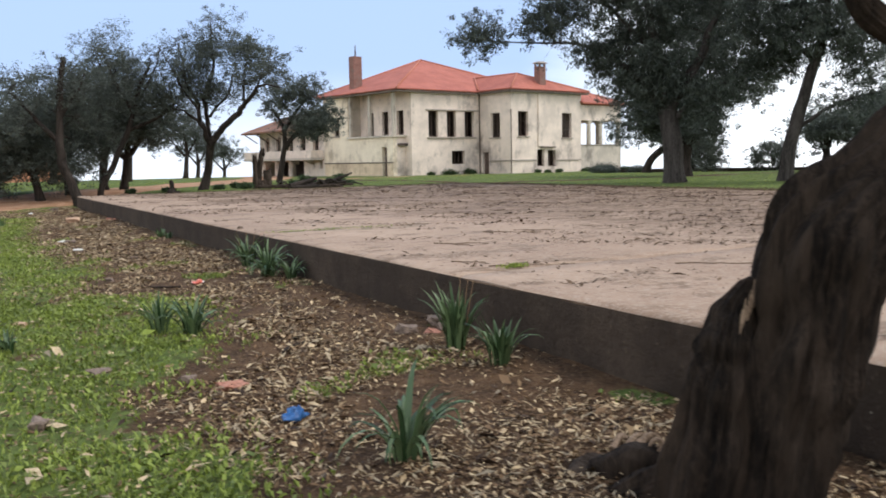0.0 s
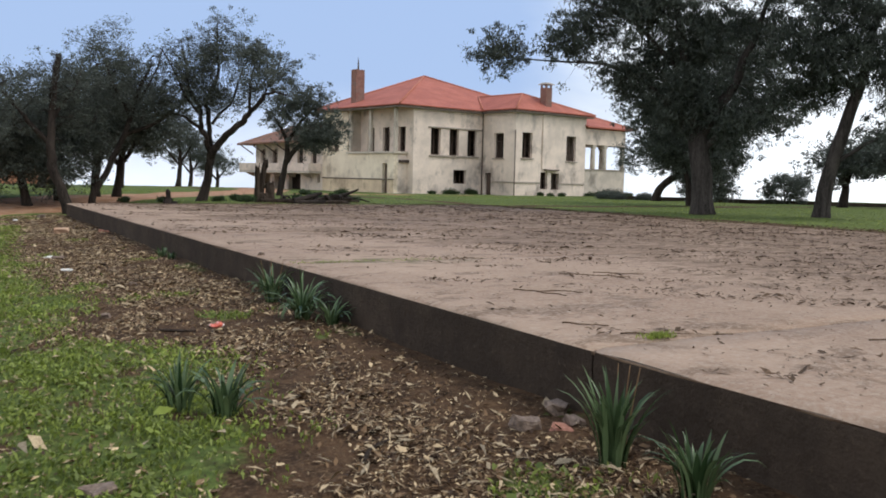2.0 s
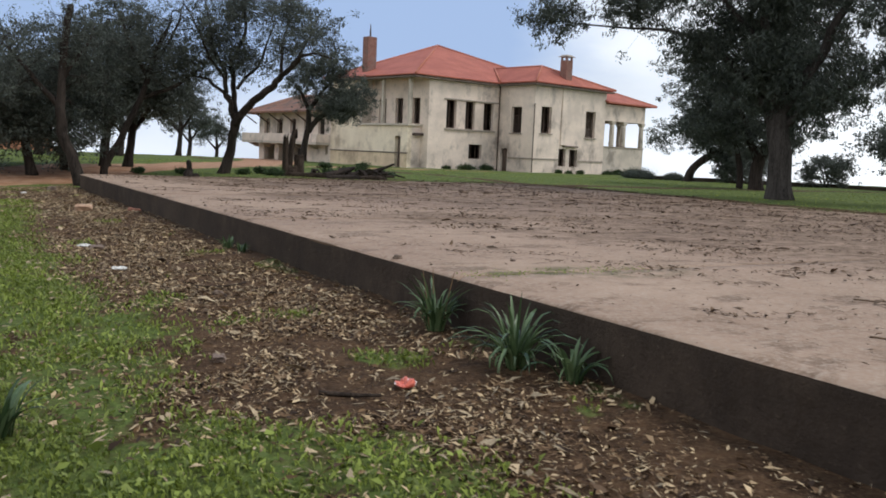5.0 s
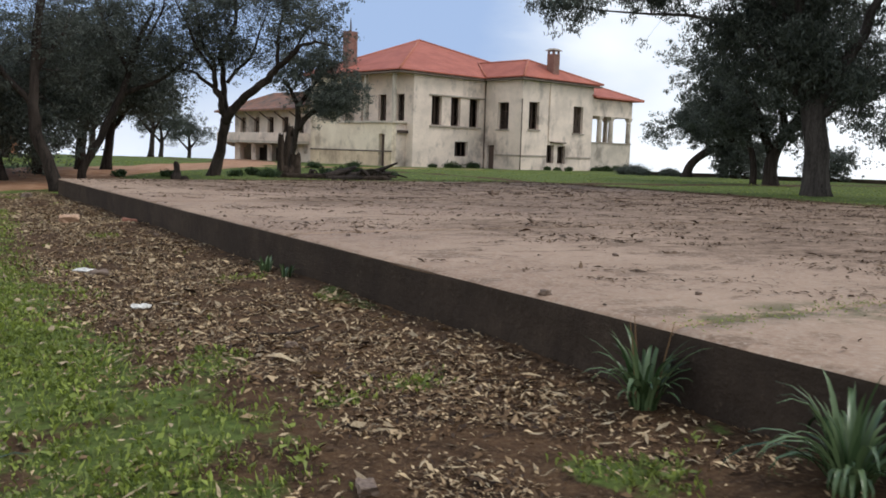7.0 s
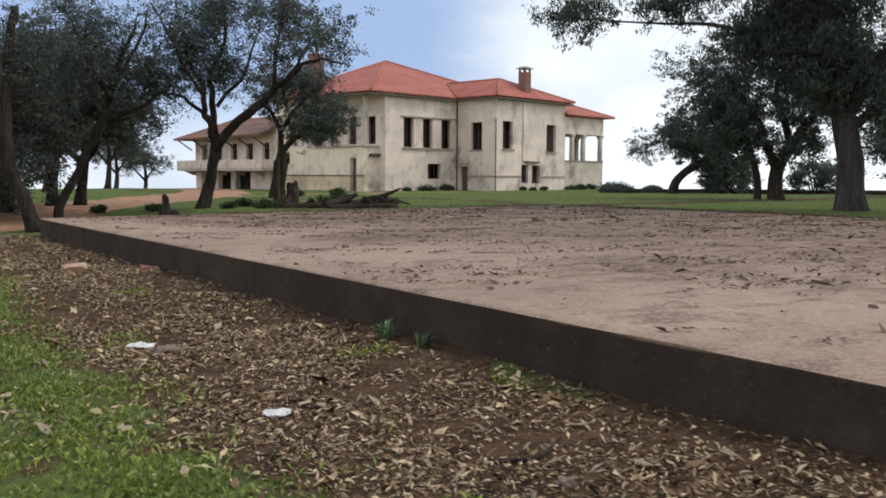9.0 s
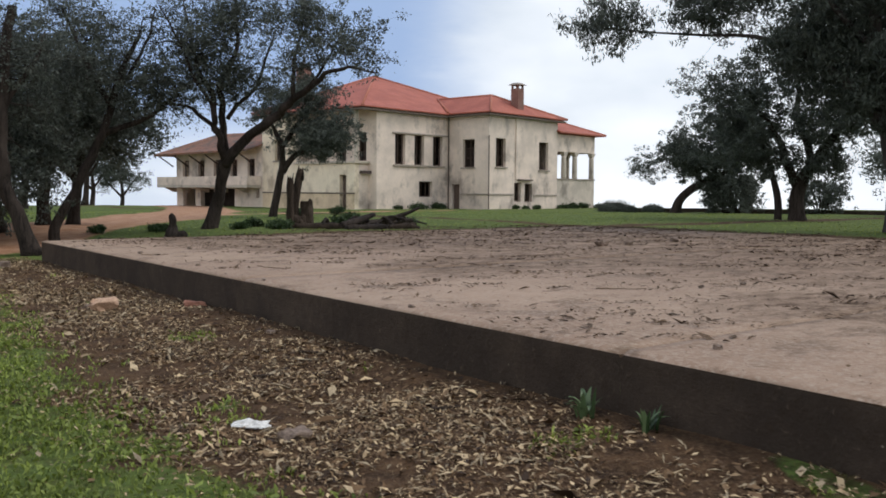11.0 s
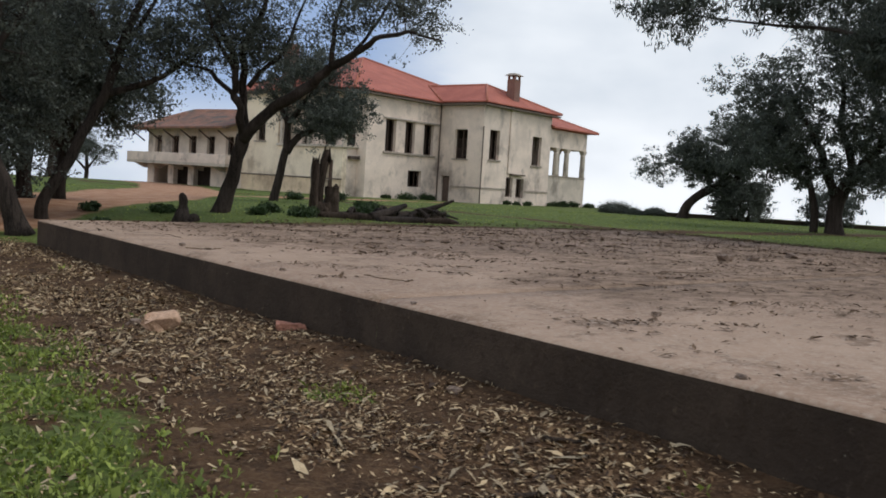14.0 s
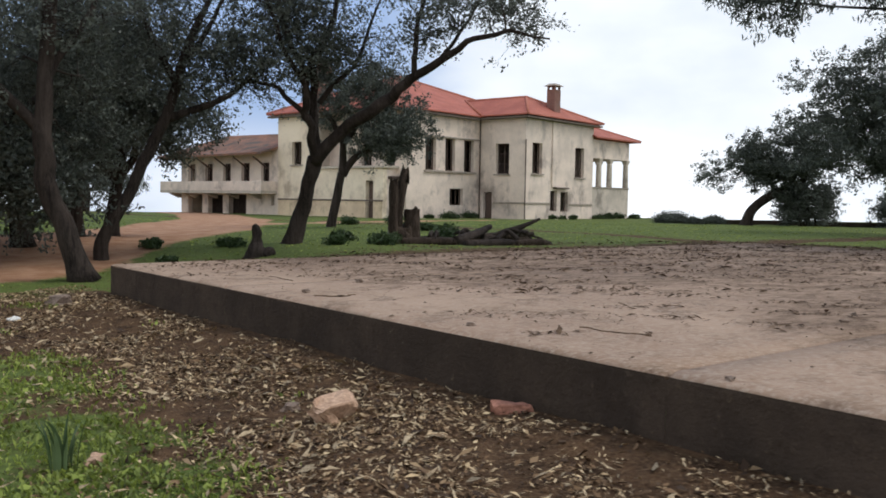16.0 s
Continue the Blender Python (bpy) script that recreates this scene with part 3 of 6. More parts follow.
def hip_tiles(parent, a, b, r=0.085):
    v, f = tube_data([(*a, r), (*b, r)], 8)
    return part("ridge_tile", mesh_object("ridge_tile", v, f, RIDGE, True), parent, "pale mortared ridge tiles")


def build_house():
    h = tagged(empty("house", HOUSE), "derelict cream two-storey country house with a red tiled hip roof", "house")
    B, T = -0.6, 6.95
    # front, set-back half
    F1a, F1b = (-7.2, 3.72), (0.0, 3.72)
    trio = [(1.73, 3.30, 2.73, 5.36), (3.64, 3.30, 4.62, 5.36), (5.56, 3.30, 6.58, 5.36)]
    wall(h, F1a, F1b, B, T, trio + [(4.13, 1.10, 5.50, 2.18)], PLASTER, label="stained cream plaster front wall")
    for o in trio:
        window(h, F1a, F1b, *o, panes=(2, 3), sill=False)
    part("sill", Solid().box(-5.65, 3.60, 3.16, -0.45, 3.715, 3.29).done("sill", STONE, 0.015), h)
    part("lintel", Solid().box(-5.75, 3.62, 5.37, -0.02, 3.715, 5.47).done("lintel", STONE, 0.015), h)
    window(h, F1a, F1b, 4.13, 1.10, 5.50, 2.18, panes=(3, 1), sill=False)
    # side of the projecting half
    S1a, S1b = (0.0, 3.717), (0.0, 0.0)
    wall(h, S1a, S1b, B, T, [(1.347, 3.20, 2.427, 5.18), (0.377, B, 1.077, 2.0)], PLASTER, label="stained plaster return wall")
    window(h, S1a, S1b, 1.347, 3.20, 2.427, 5.18, panes=(2, 3))
    part("door", Solid().box(0.16, 2.68, 0.1, 0.22, 3.30, 1.95).done("door", TIMBER, 0.01), h, "weathered dark timber door")
    # front of the projecting half
    P1a, P1b = (WALL_T, 0.0), (8.45, 0.0)
    o = [(0.79 - WALL_T, 3.25, 1.93 - WALL_T, 5.25), (6.02 - WALL_T, 3.13, 7.22 - WALL_T, 5.20), (2.98 - WALL_T, 0.80, 3.82 - WALL_T, 2.15), (4.25 - WALL_T, 0.76, 5.20 - WALL_T, 2.11)]
    wall(h, P1a, P1b, B, T, o, PLASTER, label="stained plaster gable-end wall")
    for q in o:
        window(h, P1a, P1b, *q, panes=(2, 3) if q[1] > 2 else (2, 2), sill=q[1] > 2)
    part("lintel", Solid().box(3.35, -0.28, 2.30, 4.95, -0.003, 2.40).done("lintel", EAVE, 0.01), h, "small dark ledge over the low windows")
    part("chimney_breast", Solid().box(3.05, -0.10, 2.42, 3.9, -0.003, 6.90).done("chimney_breast", PLASTER, 0.02), h)
    part("string_course", Solid().box(-0.05, -0.055, 1.25, 2.9, -0.003, 1.36).done("string_course", STONE, 0.01), h)
    part("string_course", Solid().box(5.3, -0.055, 1.2, 8.4, -0.003, 1.31).done("string_course", STONE, 0.01), h)
    part("string_course", Solid().box(-0.055, -0.05, 1.25, -0.003, 2.5, 1.36).done("string_course", STONE, 0.01), h)
    for u, v, z0, z1 in ((-0.10, 3.60, 0.2, 6.8), (-0.07, -0.07, 0.2, 5.4)):
        part("drainpipe", tube("drainpipe", [(u, v, z0, 0.04), (u, v, (z0 + z1) / 2, 0.04), (u, v, z1, 0.04)], PIPE, 8), h, "rusty dark drainpipe")
    # far side, back and inside
    wall(h, (8.45, WALL_T), (8.45, 14.27), B, T, [], PLASTER)
    wall(h, (8.45 - WALL_T, 14.27), (-8.45 + WALL_T, 14.27), B, T, [], PLASTER)
    part("room_floor", Solid().box(-8.0, 4.2, 2.62, 8.0, 13.8, 2.82).done("room_floor", DARK), h)
    part("room_floor", Solid().box(0.45, 0.45, 2.62, 8.0, 4.15, 2.82).done("room_floor", DARK), h)
    part("room_ceiling", Solid().box(-7.1, 4.15, 6.72, 8.0, 13.8, 6.85).done("room_ceiling", DARK), h)
    part("room_ceiling", Solid().box(0.45, 0.45, 6.72, 8.0, 4.1, 6.85).done("room_ceiling", DARK), h)
    part("inner_wall", Solid().box(-6.7, 7.4, 0.0, 8.0, 7.6, 6.7).done("inner_wall", DARK), h)
    part("inner_wall", Solid().box(1.9, 3.8, 0.0, 8.0, 4.0, 2.6).box(0.5, 2.7, 2.85, 8.0, 2.9, 6.7).done("inner_wall", DARK), h)
    # terrace block on the left, upper wall set back behind it
    L1a, L1b = (-8.45, 14.27), (-8.45, 4.5)
    wall(h, L1a, L1b, B, 3.30, [(8.32, B, 8.97, 2.55)], PLASTER_CLEAN, label="cream lower wall under the terrace")
    wall(h, (-8.45 + WALL_T, 4.5), (-7.2, 4.5), B, 3.30, [], PLASTER)
    part("door", Solid().box(-8.16, 5.35, 0.1, -8.10, 5.93, 2.5).done("door", TIMBER, 0.01), h, "weathered dark timber door")
    part("string_course", Solid().box(-8.50, 4.45, 1.28, -8.453, 14.25, 1.37).done("string_course", EAVE, 0.01), h, "dark moulding along the cream wall")
    part("dado", Solid().box(-8.462, 4.52, B, -8.4535, 5.28, 1.27).box(-8.462, 5.98, B, -8.4535, 14.25, 1.27).done("dado", PLASTER_BROWN), h, "brown weathered plaster below the moulding")
    part("terrace_slab", Solid().box(-8.60, 4.32, 3.304, -7.2, 10.6, 3.45).done("terrace_slab", PLASTER_OLD, 0.02), h)
    U1a, U1b = (-7.2, 10.6), (-7.2, 4.1)
    oo = [(1.0, 3.5, 1.9, 5.4), (3.0, 3.5, 3.9, 5.4), (5.0, 3.5, 5.9, 5.4)]
    wall(h, U1a, U1b, B, T, oo, PLASTER, label="stained cream upper wall")
    for q in oo:
        window(h, U1a, U1b, *q, panes=(2, 3), sill=False)
    for v in (4.45, 7.6, 10.3):
        part("post", Solid().box(-8.48, v - 0.12, 3.454, -8.24, v + 0.12, 6.9).done("post", PLASTER_OLD, 0.02), h, "slender post holding the eaves")
    wall(h, (-8.45, 14.27), (-8.45, 10.6), 3.304, T, [(1.42, 3.60, 2.37, 5.1)], PLASTER_CLEAN, label="cream upper wall")
    window(h, (-8.45, 14.27), (-8.45, 10.6), 1.42, 3.60, 2.37, 5.1)
    wall(h, (-8.07, 10.55), (-7.2, 10.55), 3.46, T, [], PLASTER_OLD)
    # roofs
    e, top = 6.98, (0.4, 11.8, 10.38)
    q = [(-8.95, 3.25, e), (9.0, 3.25, e), (9.0, 14.9, e), (-8.95, 14.9, e)]
    roof_slab(h, [q[0], q[1], top], ROOF, label="red tiled front roof slope")
    roof_slab(h, [q[1], q[2], top], ROOF)
    roof_slab(h, [q[2], q[3], top], ROOF)
    roof_slab(h, [q[3], q[0], top], ROOF)
    for c in q:
        hip_tiles(h, (c[0], c[1], c[2] + 0.02), (top[0], top[1], top[2] + 0.02))
    r0, r1 = (2.45, 1.75, 8.45), (2.45, 8.2, 8.45)
    a, b = (-0.5, -0.5, e + 0.04), (9.0, -0.5, e + 0.04)
    roof_slab(h, [a, b, r0], ROOF, label="red tiled hipped end")
    roof_slab(h, [b, (9.0, 8.2, e + 0.04), r1, r0], ROOF)
    roof_slab(h, [(-0.5, 8.2, e + 0.04), a, r0, r1], ROOF)
    for p, s in ((a, r0), (b, r0), (r0, (2.45, 6.95, 8.45)), ((-0.5, 3.3, e + 0.1), (2.45, 6.95, 8.5))):
        hip_tiles(h, p, s)
    part("eave_board", Solid().box(-8.9, 3.30, e - 0.26, -0.56, 3.66, e - 0.145).done("eave_board", EAVE), h, "dark boarded eaves")
    part("eave_board", Solid().box(-8.9, 3.66, e - 0.26, -8.5, 14.85, e - 0.145).done("eave_board", EAVE), h)
    part("eave_board", Solid().box(-0.45, -0.45, e - 0.22, 8.95, -0.06, e - 0.105).box(-0.45, -0.06, e - 0.22, -0.06, 3.6, e - 0.105).done("eave_board", EAVE), h)
    # chimneys
    c1 = empty("chimney")
    c1.parent = h
    part("chimney_shaft", Solid().box(-7.65, 10.7, 6.9, -6.8, 11.4, 10.15).done("chimney_shaft", BRICK, 0.02), c1)
    part("pipe", tube("pipe", [(-7.2, 11.05, 10.1, 0.07), (-7.2, 11.05, 10.6, 0.06), (-7.2, 11.05, 11.15, 0.02)], PIPE, 8), c1, "dark lightning rod")
    c1["label"] = "tall red brick chimney"
    c2 = empty("chimney")
    c2.parent = h
    part("chimney_shaft", Solid().box(3.52, 0.15, 6.9, 4.23, 0.80, 8.95).done("chimney_shaft", BRICK, 0.02), c2)
    for u, v in ((3.54, 0.17), (4.09, 0.17), (3.54, 0.66), (4.09, 0.66)):
        part("cap_pier", Solid().box(u, v, 8.954, u + 0.12, v + 0.12, 9.2).done("cap_pier", BRICK), c2)
    part("cap", Solid().hull([(3.35, 0.0, 9.204), (4.4, 0.0, 9.204), (4.4, 0.95, 9.204), (3.35, 0.95, 9.204)], [(3.6, 0.25, 9.37), (4.15, 0.25, 9.37), (4.15, 0.7, 9.37), (3.6, 0.7, 9.37)]).done("cap", STONE), c2)
    # porch at the far end of the front
    X0, X1, V0, V1 = 8.46, 14.0, 0.12, 5.2
    wall(h, (X0, V0), (X1, V0), B, 2.46, [], PLASTER_OLD, "porch_parapet", "grey weathered porch parapet", 0.3)
    wall(h, (X1, V0 + 0.3), (X1, V1), B, 2.46, [], PLASTER_OLD, "porch_parapet", "", 0.3)
    part("porch_floor", Solid().box(X0, V0 + 0.32, 1.4, X1 - 0.32, V1, 1.6).done("porch_floor", STONE), h)
    part("coping", Solid().box(X0 + 0.01, V0 - 0.06, 2.464, X1 + 0.06, V0 + 0.36, 2.56).box(X1 - 0.36, V0 + 0.364, 2.464, X1 + 0.06, V1, 2.56).done("coping", STONE, 0.015), h)
    for u, v in ((9.75, V0 + 0.15), (11.3, V0 + 0.15), (X1 - 0.22, V0 + 0.15), (X1 - 0.22, 2.6), (X1 - 0.22, V1 - 0.2)):
        col = empty("column")
        col.parent = h
        part("shaft", tube("shaft", [(u, v, 2.563, 0.215), (u, v, 3.4, 0.205), (u, v, 4.32, 0.19)], PLASTER_OLD, 14), col)
        part("capital", Solid().hull([(u - .16, v - .16, 4.324), (u + .16, v - .16, 4.324), (u + .16, v + .16, 4.324), (u - .16, v + .16, 4.324)], [(u - .30, v - .22, 4.62), (u + .30, v - .22, 4.62), (u + .30, v + .22, 4.62), (u - .30, v + .22, 4.62)]).done("capital", PLASTER_OLD), col)
    part("porch_beam", Solid().box(X0 + 0.01, V0, 4.624, X1, V0 + 0.32, 5.95).box(X1 - 0.32, V0 + 0.324, 4.624, X1, V1, 5.95).done("porch_beam", PLASTER, 0.01), h)
    pe = 6.12
    ra, rb = (8.3, 4.6, 8.0), (10.4, 4.6, 8.0)
    roof_slab(h, [(8.3, -0.35, pe), (15.0, -0.35, pe), rb, ra], ROOF, 0.1, label="red tiled porch roof")
    roof_slab(h, [(15.0, -0.35, pe), (15.0, 9.5, pe), rb], ROOF, 0.1)
    roof_slab(h, [(15.0, 9.5, pe), (8.3, 9.5, pe), ra, rb], ROOF, 0.1)
    hip_tiles(h, (15.0, -0.35, pe), rb)
    # wing with a balcony
    W0, W1, WU = 14.28, 25.6, -8.45
    ups = [(0.9 + 2.15 * i, 2.12, 1.80 + 2.15 * i, 3.80) for i in range(5)]
    lows = [(0.9, 0.0, 2.7, 1.55), (3.4, 0.0, 5.2, 1.55), (5.9, 0.0, 7.9, 1.6)]
    wall(h, (WU, W1), (WU, W0), B, 4.68, ups + lows + [(10.55, 0.9, 10.95, 1.6)], PLASTER, label="cream wall of the balcony wing")
    for q in ups:
        window(h, (WU, W1), (WU, W0), *q, panes=(2, 2), sill=False)
    wall(h, (-4.5, W1), (WU + WALL_T, W1), B, 4.35, [], PLASTER_CLEAN)
    wall(h, (-4.1, W0), (-4.1, W1 - WALL_T), B, 5.6, [], PLASTER_CLEAN)
    part("inner_wall", Solid().box(-6.2, W0 + 0.1, 0.0, -6.0, W1 - 0.4, 4.3).box(-8.0, W0 + 0.1, 1.85, -6.25, W1 - 0.4, 2.05).done("inner_wall", DARK), h)
    bal = empty("balcony")
    bal.parent = h
    bal["label"] = "long stained concrete balcony"
    part("floor_slab", Solid().box(-9.75, 14.4, 1.66, WU - 0.003, 26.4, 1.86).done("floor_slab", PLASTER_OLD, 0.015), bal)
    part("parapet", Solid().box(-9.75, 14.4, 1.864, -9.60, 26.4, 2.5).box(-9.596, 14.4, 1.864, WU - 0.003, 14.55, 2.5).box(-9.596, 26.25, 1.864, WU - 0.003, 26.4, 2.5).done("parapet", PLASTER, 0.015), bal)
    for v in (16.0, 18.5, 21.0, 23.5, 25.6):
        part("bracket", Solid().hull([(WU - 0.003, v, 1.3), (WU - 0.003, v + 0.25, 1.3), (WU - 0.15, v + 0.25, 1.3), (WU - 0.15, v, 1.3)], [(WU - 0.003, v, 1.656), (WU - 0.003, v + 0.25, 1.656), (WU - 1.0, v + 0.25, 1.656), (WU - 1.0, v, 1.656)]).done("bracket", PLASTER_OLD), bal)
    we = 4.30
    roof_slab(h, [(-9.9, 26.6, we), (-9.9, 14.29, we + 0.12), (-4.2, 14.29, 6.1), (-6.2, 23.0, 6.0)], ROOF_OLD, 0.14, label="dull brown tiled wing roof")
    roof_slab(h, [(-9.9, 26.6, we), (-6.2, 23.0, 6.0), (-4.2, 26.6, we)], ROOF_OLD, 0.14)
    for i in range(6):
        v = 15.3 + 2.15 * i
        part("strut", tube("strut", [(WU - 0.02, v, 3.35, 0.06), (-9.1, v, 3.75, 0.06), (-9.75, v, 4.14, 0.06)], TIMBER, 6, 0, 2), h, "dark timber strut under the eaves")


build_house()

# ---- trees ----


def leaf_cards(name, centres, count, spread, size, mat, seed, droop=0.0, slim=0.45):
    """Many small pointed leaves scattered round clump centres, as one mesh."""
    rng = np.random.default_rng(seed)
    c = np.repeat(np.asarray(centres, float), count, axis=0)
    n = len(c)
    s = np.repeat(rng.uniform(0.6, 1.35, len(centres)), count)[:, None]
    c = c + rng.normal(0, 1, (n, 3)) * spread * s * np.array([1, 1, 0.72])
    a = rng.normal(0, 1, (n, 3))
    a[:, 2] -= droop
    a /= np.linalg.norm(a, axis=1)[:, None]
    b = np.cross(a, rng.normal(0, 1, (n, 3)))
    b /= np.linalg.norm(b, axis=1)[:, None] + 1e-9
    ln = (size * rng.uniform(0.55, 1.3, n))[:, None]
    k = np.cross(a, b) * ln * 0.12
    v = np.stack([c - a * ln * 0.5, c + b * ln * slim * 0.5 + k, c + a * ln * 0.5, c - b * ln * slim * 0.5 + k], axis=1).reshape(-1, 3)
    q = np.arange(n * 4).reshape(n, 4)
    return mesh_arrays(name, v, q, mat)


def tree(label, limbs, blobs, bark, leaf, seed, size=0.09, count=90, spread=0.28, droop=0.2, slim=0.45, category="tree", rough=0.12, shift=(0, 0), twigs=4, gaps=True):
    """limbs: rows of (x, y, z, r), the first is the trunk. blobs: (centre, radii, clumps) of the crown."""
    rnd = random.Random(seed)
    limbs = [[(q[0] + shift[0], q[1] + shift[1], q[2], q[3]) for q in row] for row in limbs]
    blobs = [((c[0] + shift[0], c[1] + shift[1], c[2]), r, n) for c, r, n in blobs]
    base = limbs[0][0]
    t = tagged(empty("tree", pose(*base[:3])), label, category)
    inv = pose(*base[:3]).inverted()
    points = []
    for i, row in enumerate(limbs):
        line = smooth_line(row, 6)
        if i == 0:
            line = [Vector((*p[:3], p[3] * (1 + 0.38 * max(0, 1 - j / 3) ** 2))) for j, p in enumerate(line)]
        wild = 0.05 if i == 0 else 0.16
        line = [Vector((p[0] + wild * min(1, j / 5) * noise.noise(Vector((j * 0.31, seed + i * 2.0, 0.5))), p[1] + wild * min(1, j / 5) * noise.noise(Vector((j * 0.31, 7.5, seed + i))), p[2], p[3])) for j, p in enumerate(line)]
        points += [p for p in line[len(line) // 3:]]
        v, f = tube_data(line, 10 if row[0][3] > 0.1 else 7, rough, seed + i * 3.7)
        ob = mesh_object("trunk", [inv @ Vector(q) for q in v], f, bark, True)
        part("trunk" if i == 0 else "limb", ob, t)
    centres, tv, tf, clumps = [], [], [], []
    for (cx, cy, cz), (rx, ry, rz), n in blobs:
        for _ in range(n):
            while True:
                p = Vector((rnd.uniform(-1, 1), rnd.uniform(-1, 1), rnd.uniform(-1, 1)))
                if 0.25 < p.length < 1:
                    break
            p *= 0.55 + 0.45 * rnd.random()
            wob = 1 + 0.35 * noise.noise(Vector((cx + p.x * 2, cy + p.y * 2, cz + p.z * 2 + seed)))
            c = Vector((cx + p.x * rx * wob, cy + p.y * ry * wob, cz + p.z * rz * wob))
            if not gaps or noise.noise(c * 1.15 + Vector((seed, 0.0, 0.0))) > -0.16 - 0.5 * (p.length < 0.35):
                clumps.append(c)
    net = np.empty((len(points) + 3 * len(clumps), 4))
    net[:len(points)] = [tuple(q) for q in points]
    used = len(points)
    first = net[:used, :3].copy()
    clumps.sort(key=lambda c: float(((first - np.array(c)) ** 2).sum(1).min()))
    for c in clumps:
        gap = net[:used, :3] - np.array(c)
        cost = np.sqrt((gap ** 2).sum(1)) + 0.5 * np.maximum(0, gap[:, 2]) + 0.15 * (net[:used, 3] < 0.012)
        near = net[int(cost.argmin())]
        a = Vector(near[:3])
        ln = (c - a).length
        m = a.lerp(c, 0.5) + Vector((rnd.uniform(-1, 1), rnd.uniform(-1, 1), rnd.uniform(-0.4, 0.8))) * ln * 0.22
        r = min(near[3] * 0.7, 0.010 + 0.014 * ln)
        line = smooth_line([(*a, r), (*m, r * 0.75), (*c, r * 0.4)], 3)
        for q in line[2::2][:3]:
            net[used] = tuple(q)
            used += 1
        v, f = tube_data(line, 4, 0, 0, False)
        k = len(tv)
        tv += [inv @ Vector(q) for q in v]
        tf += [tuple(k + x for x in g) for g in f]
        for _ in range(twigs):
            e = c + Vector((rnd.gauss(0, 1), rnd.gauss(0, 1), rnd.gauss(0, 0.8))) * spread * 0.95
            centres.append(tuple(inv @ e))
            v, f = tube_data([(*m.lerp(c, 0.7), r * 0.4), (*e, 0.003)], 3, 0, 0, False)
            k = len(tv)
            tv += [inv @ Vector(q) for q in v]
            tf += [tuple(k + x for x in g) for g in f]
    tagged(part("branchwork", mesh_object("branchwork", tv, tf, bark, True), t), kind="stuff")
    part("crown", leaf_cards("crown", centres, max(6, count // twigs), spread * 0.33, size, leaf, seed, droop, slim), t, "dark green foliage")
    return t


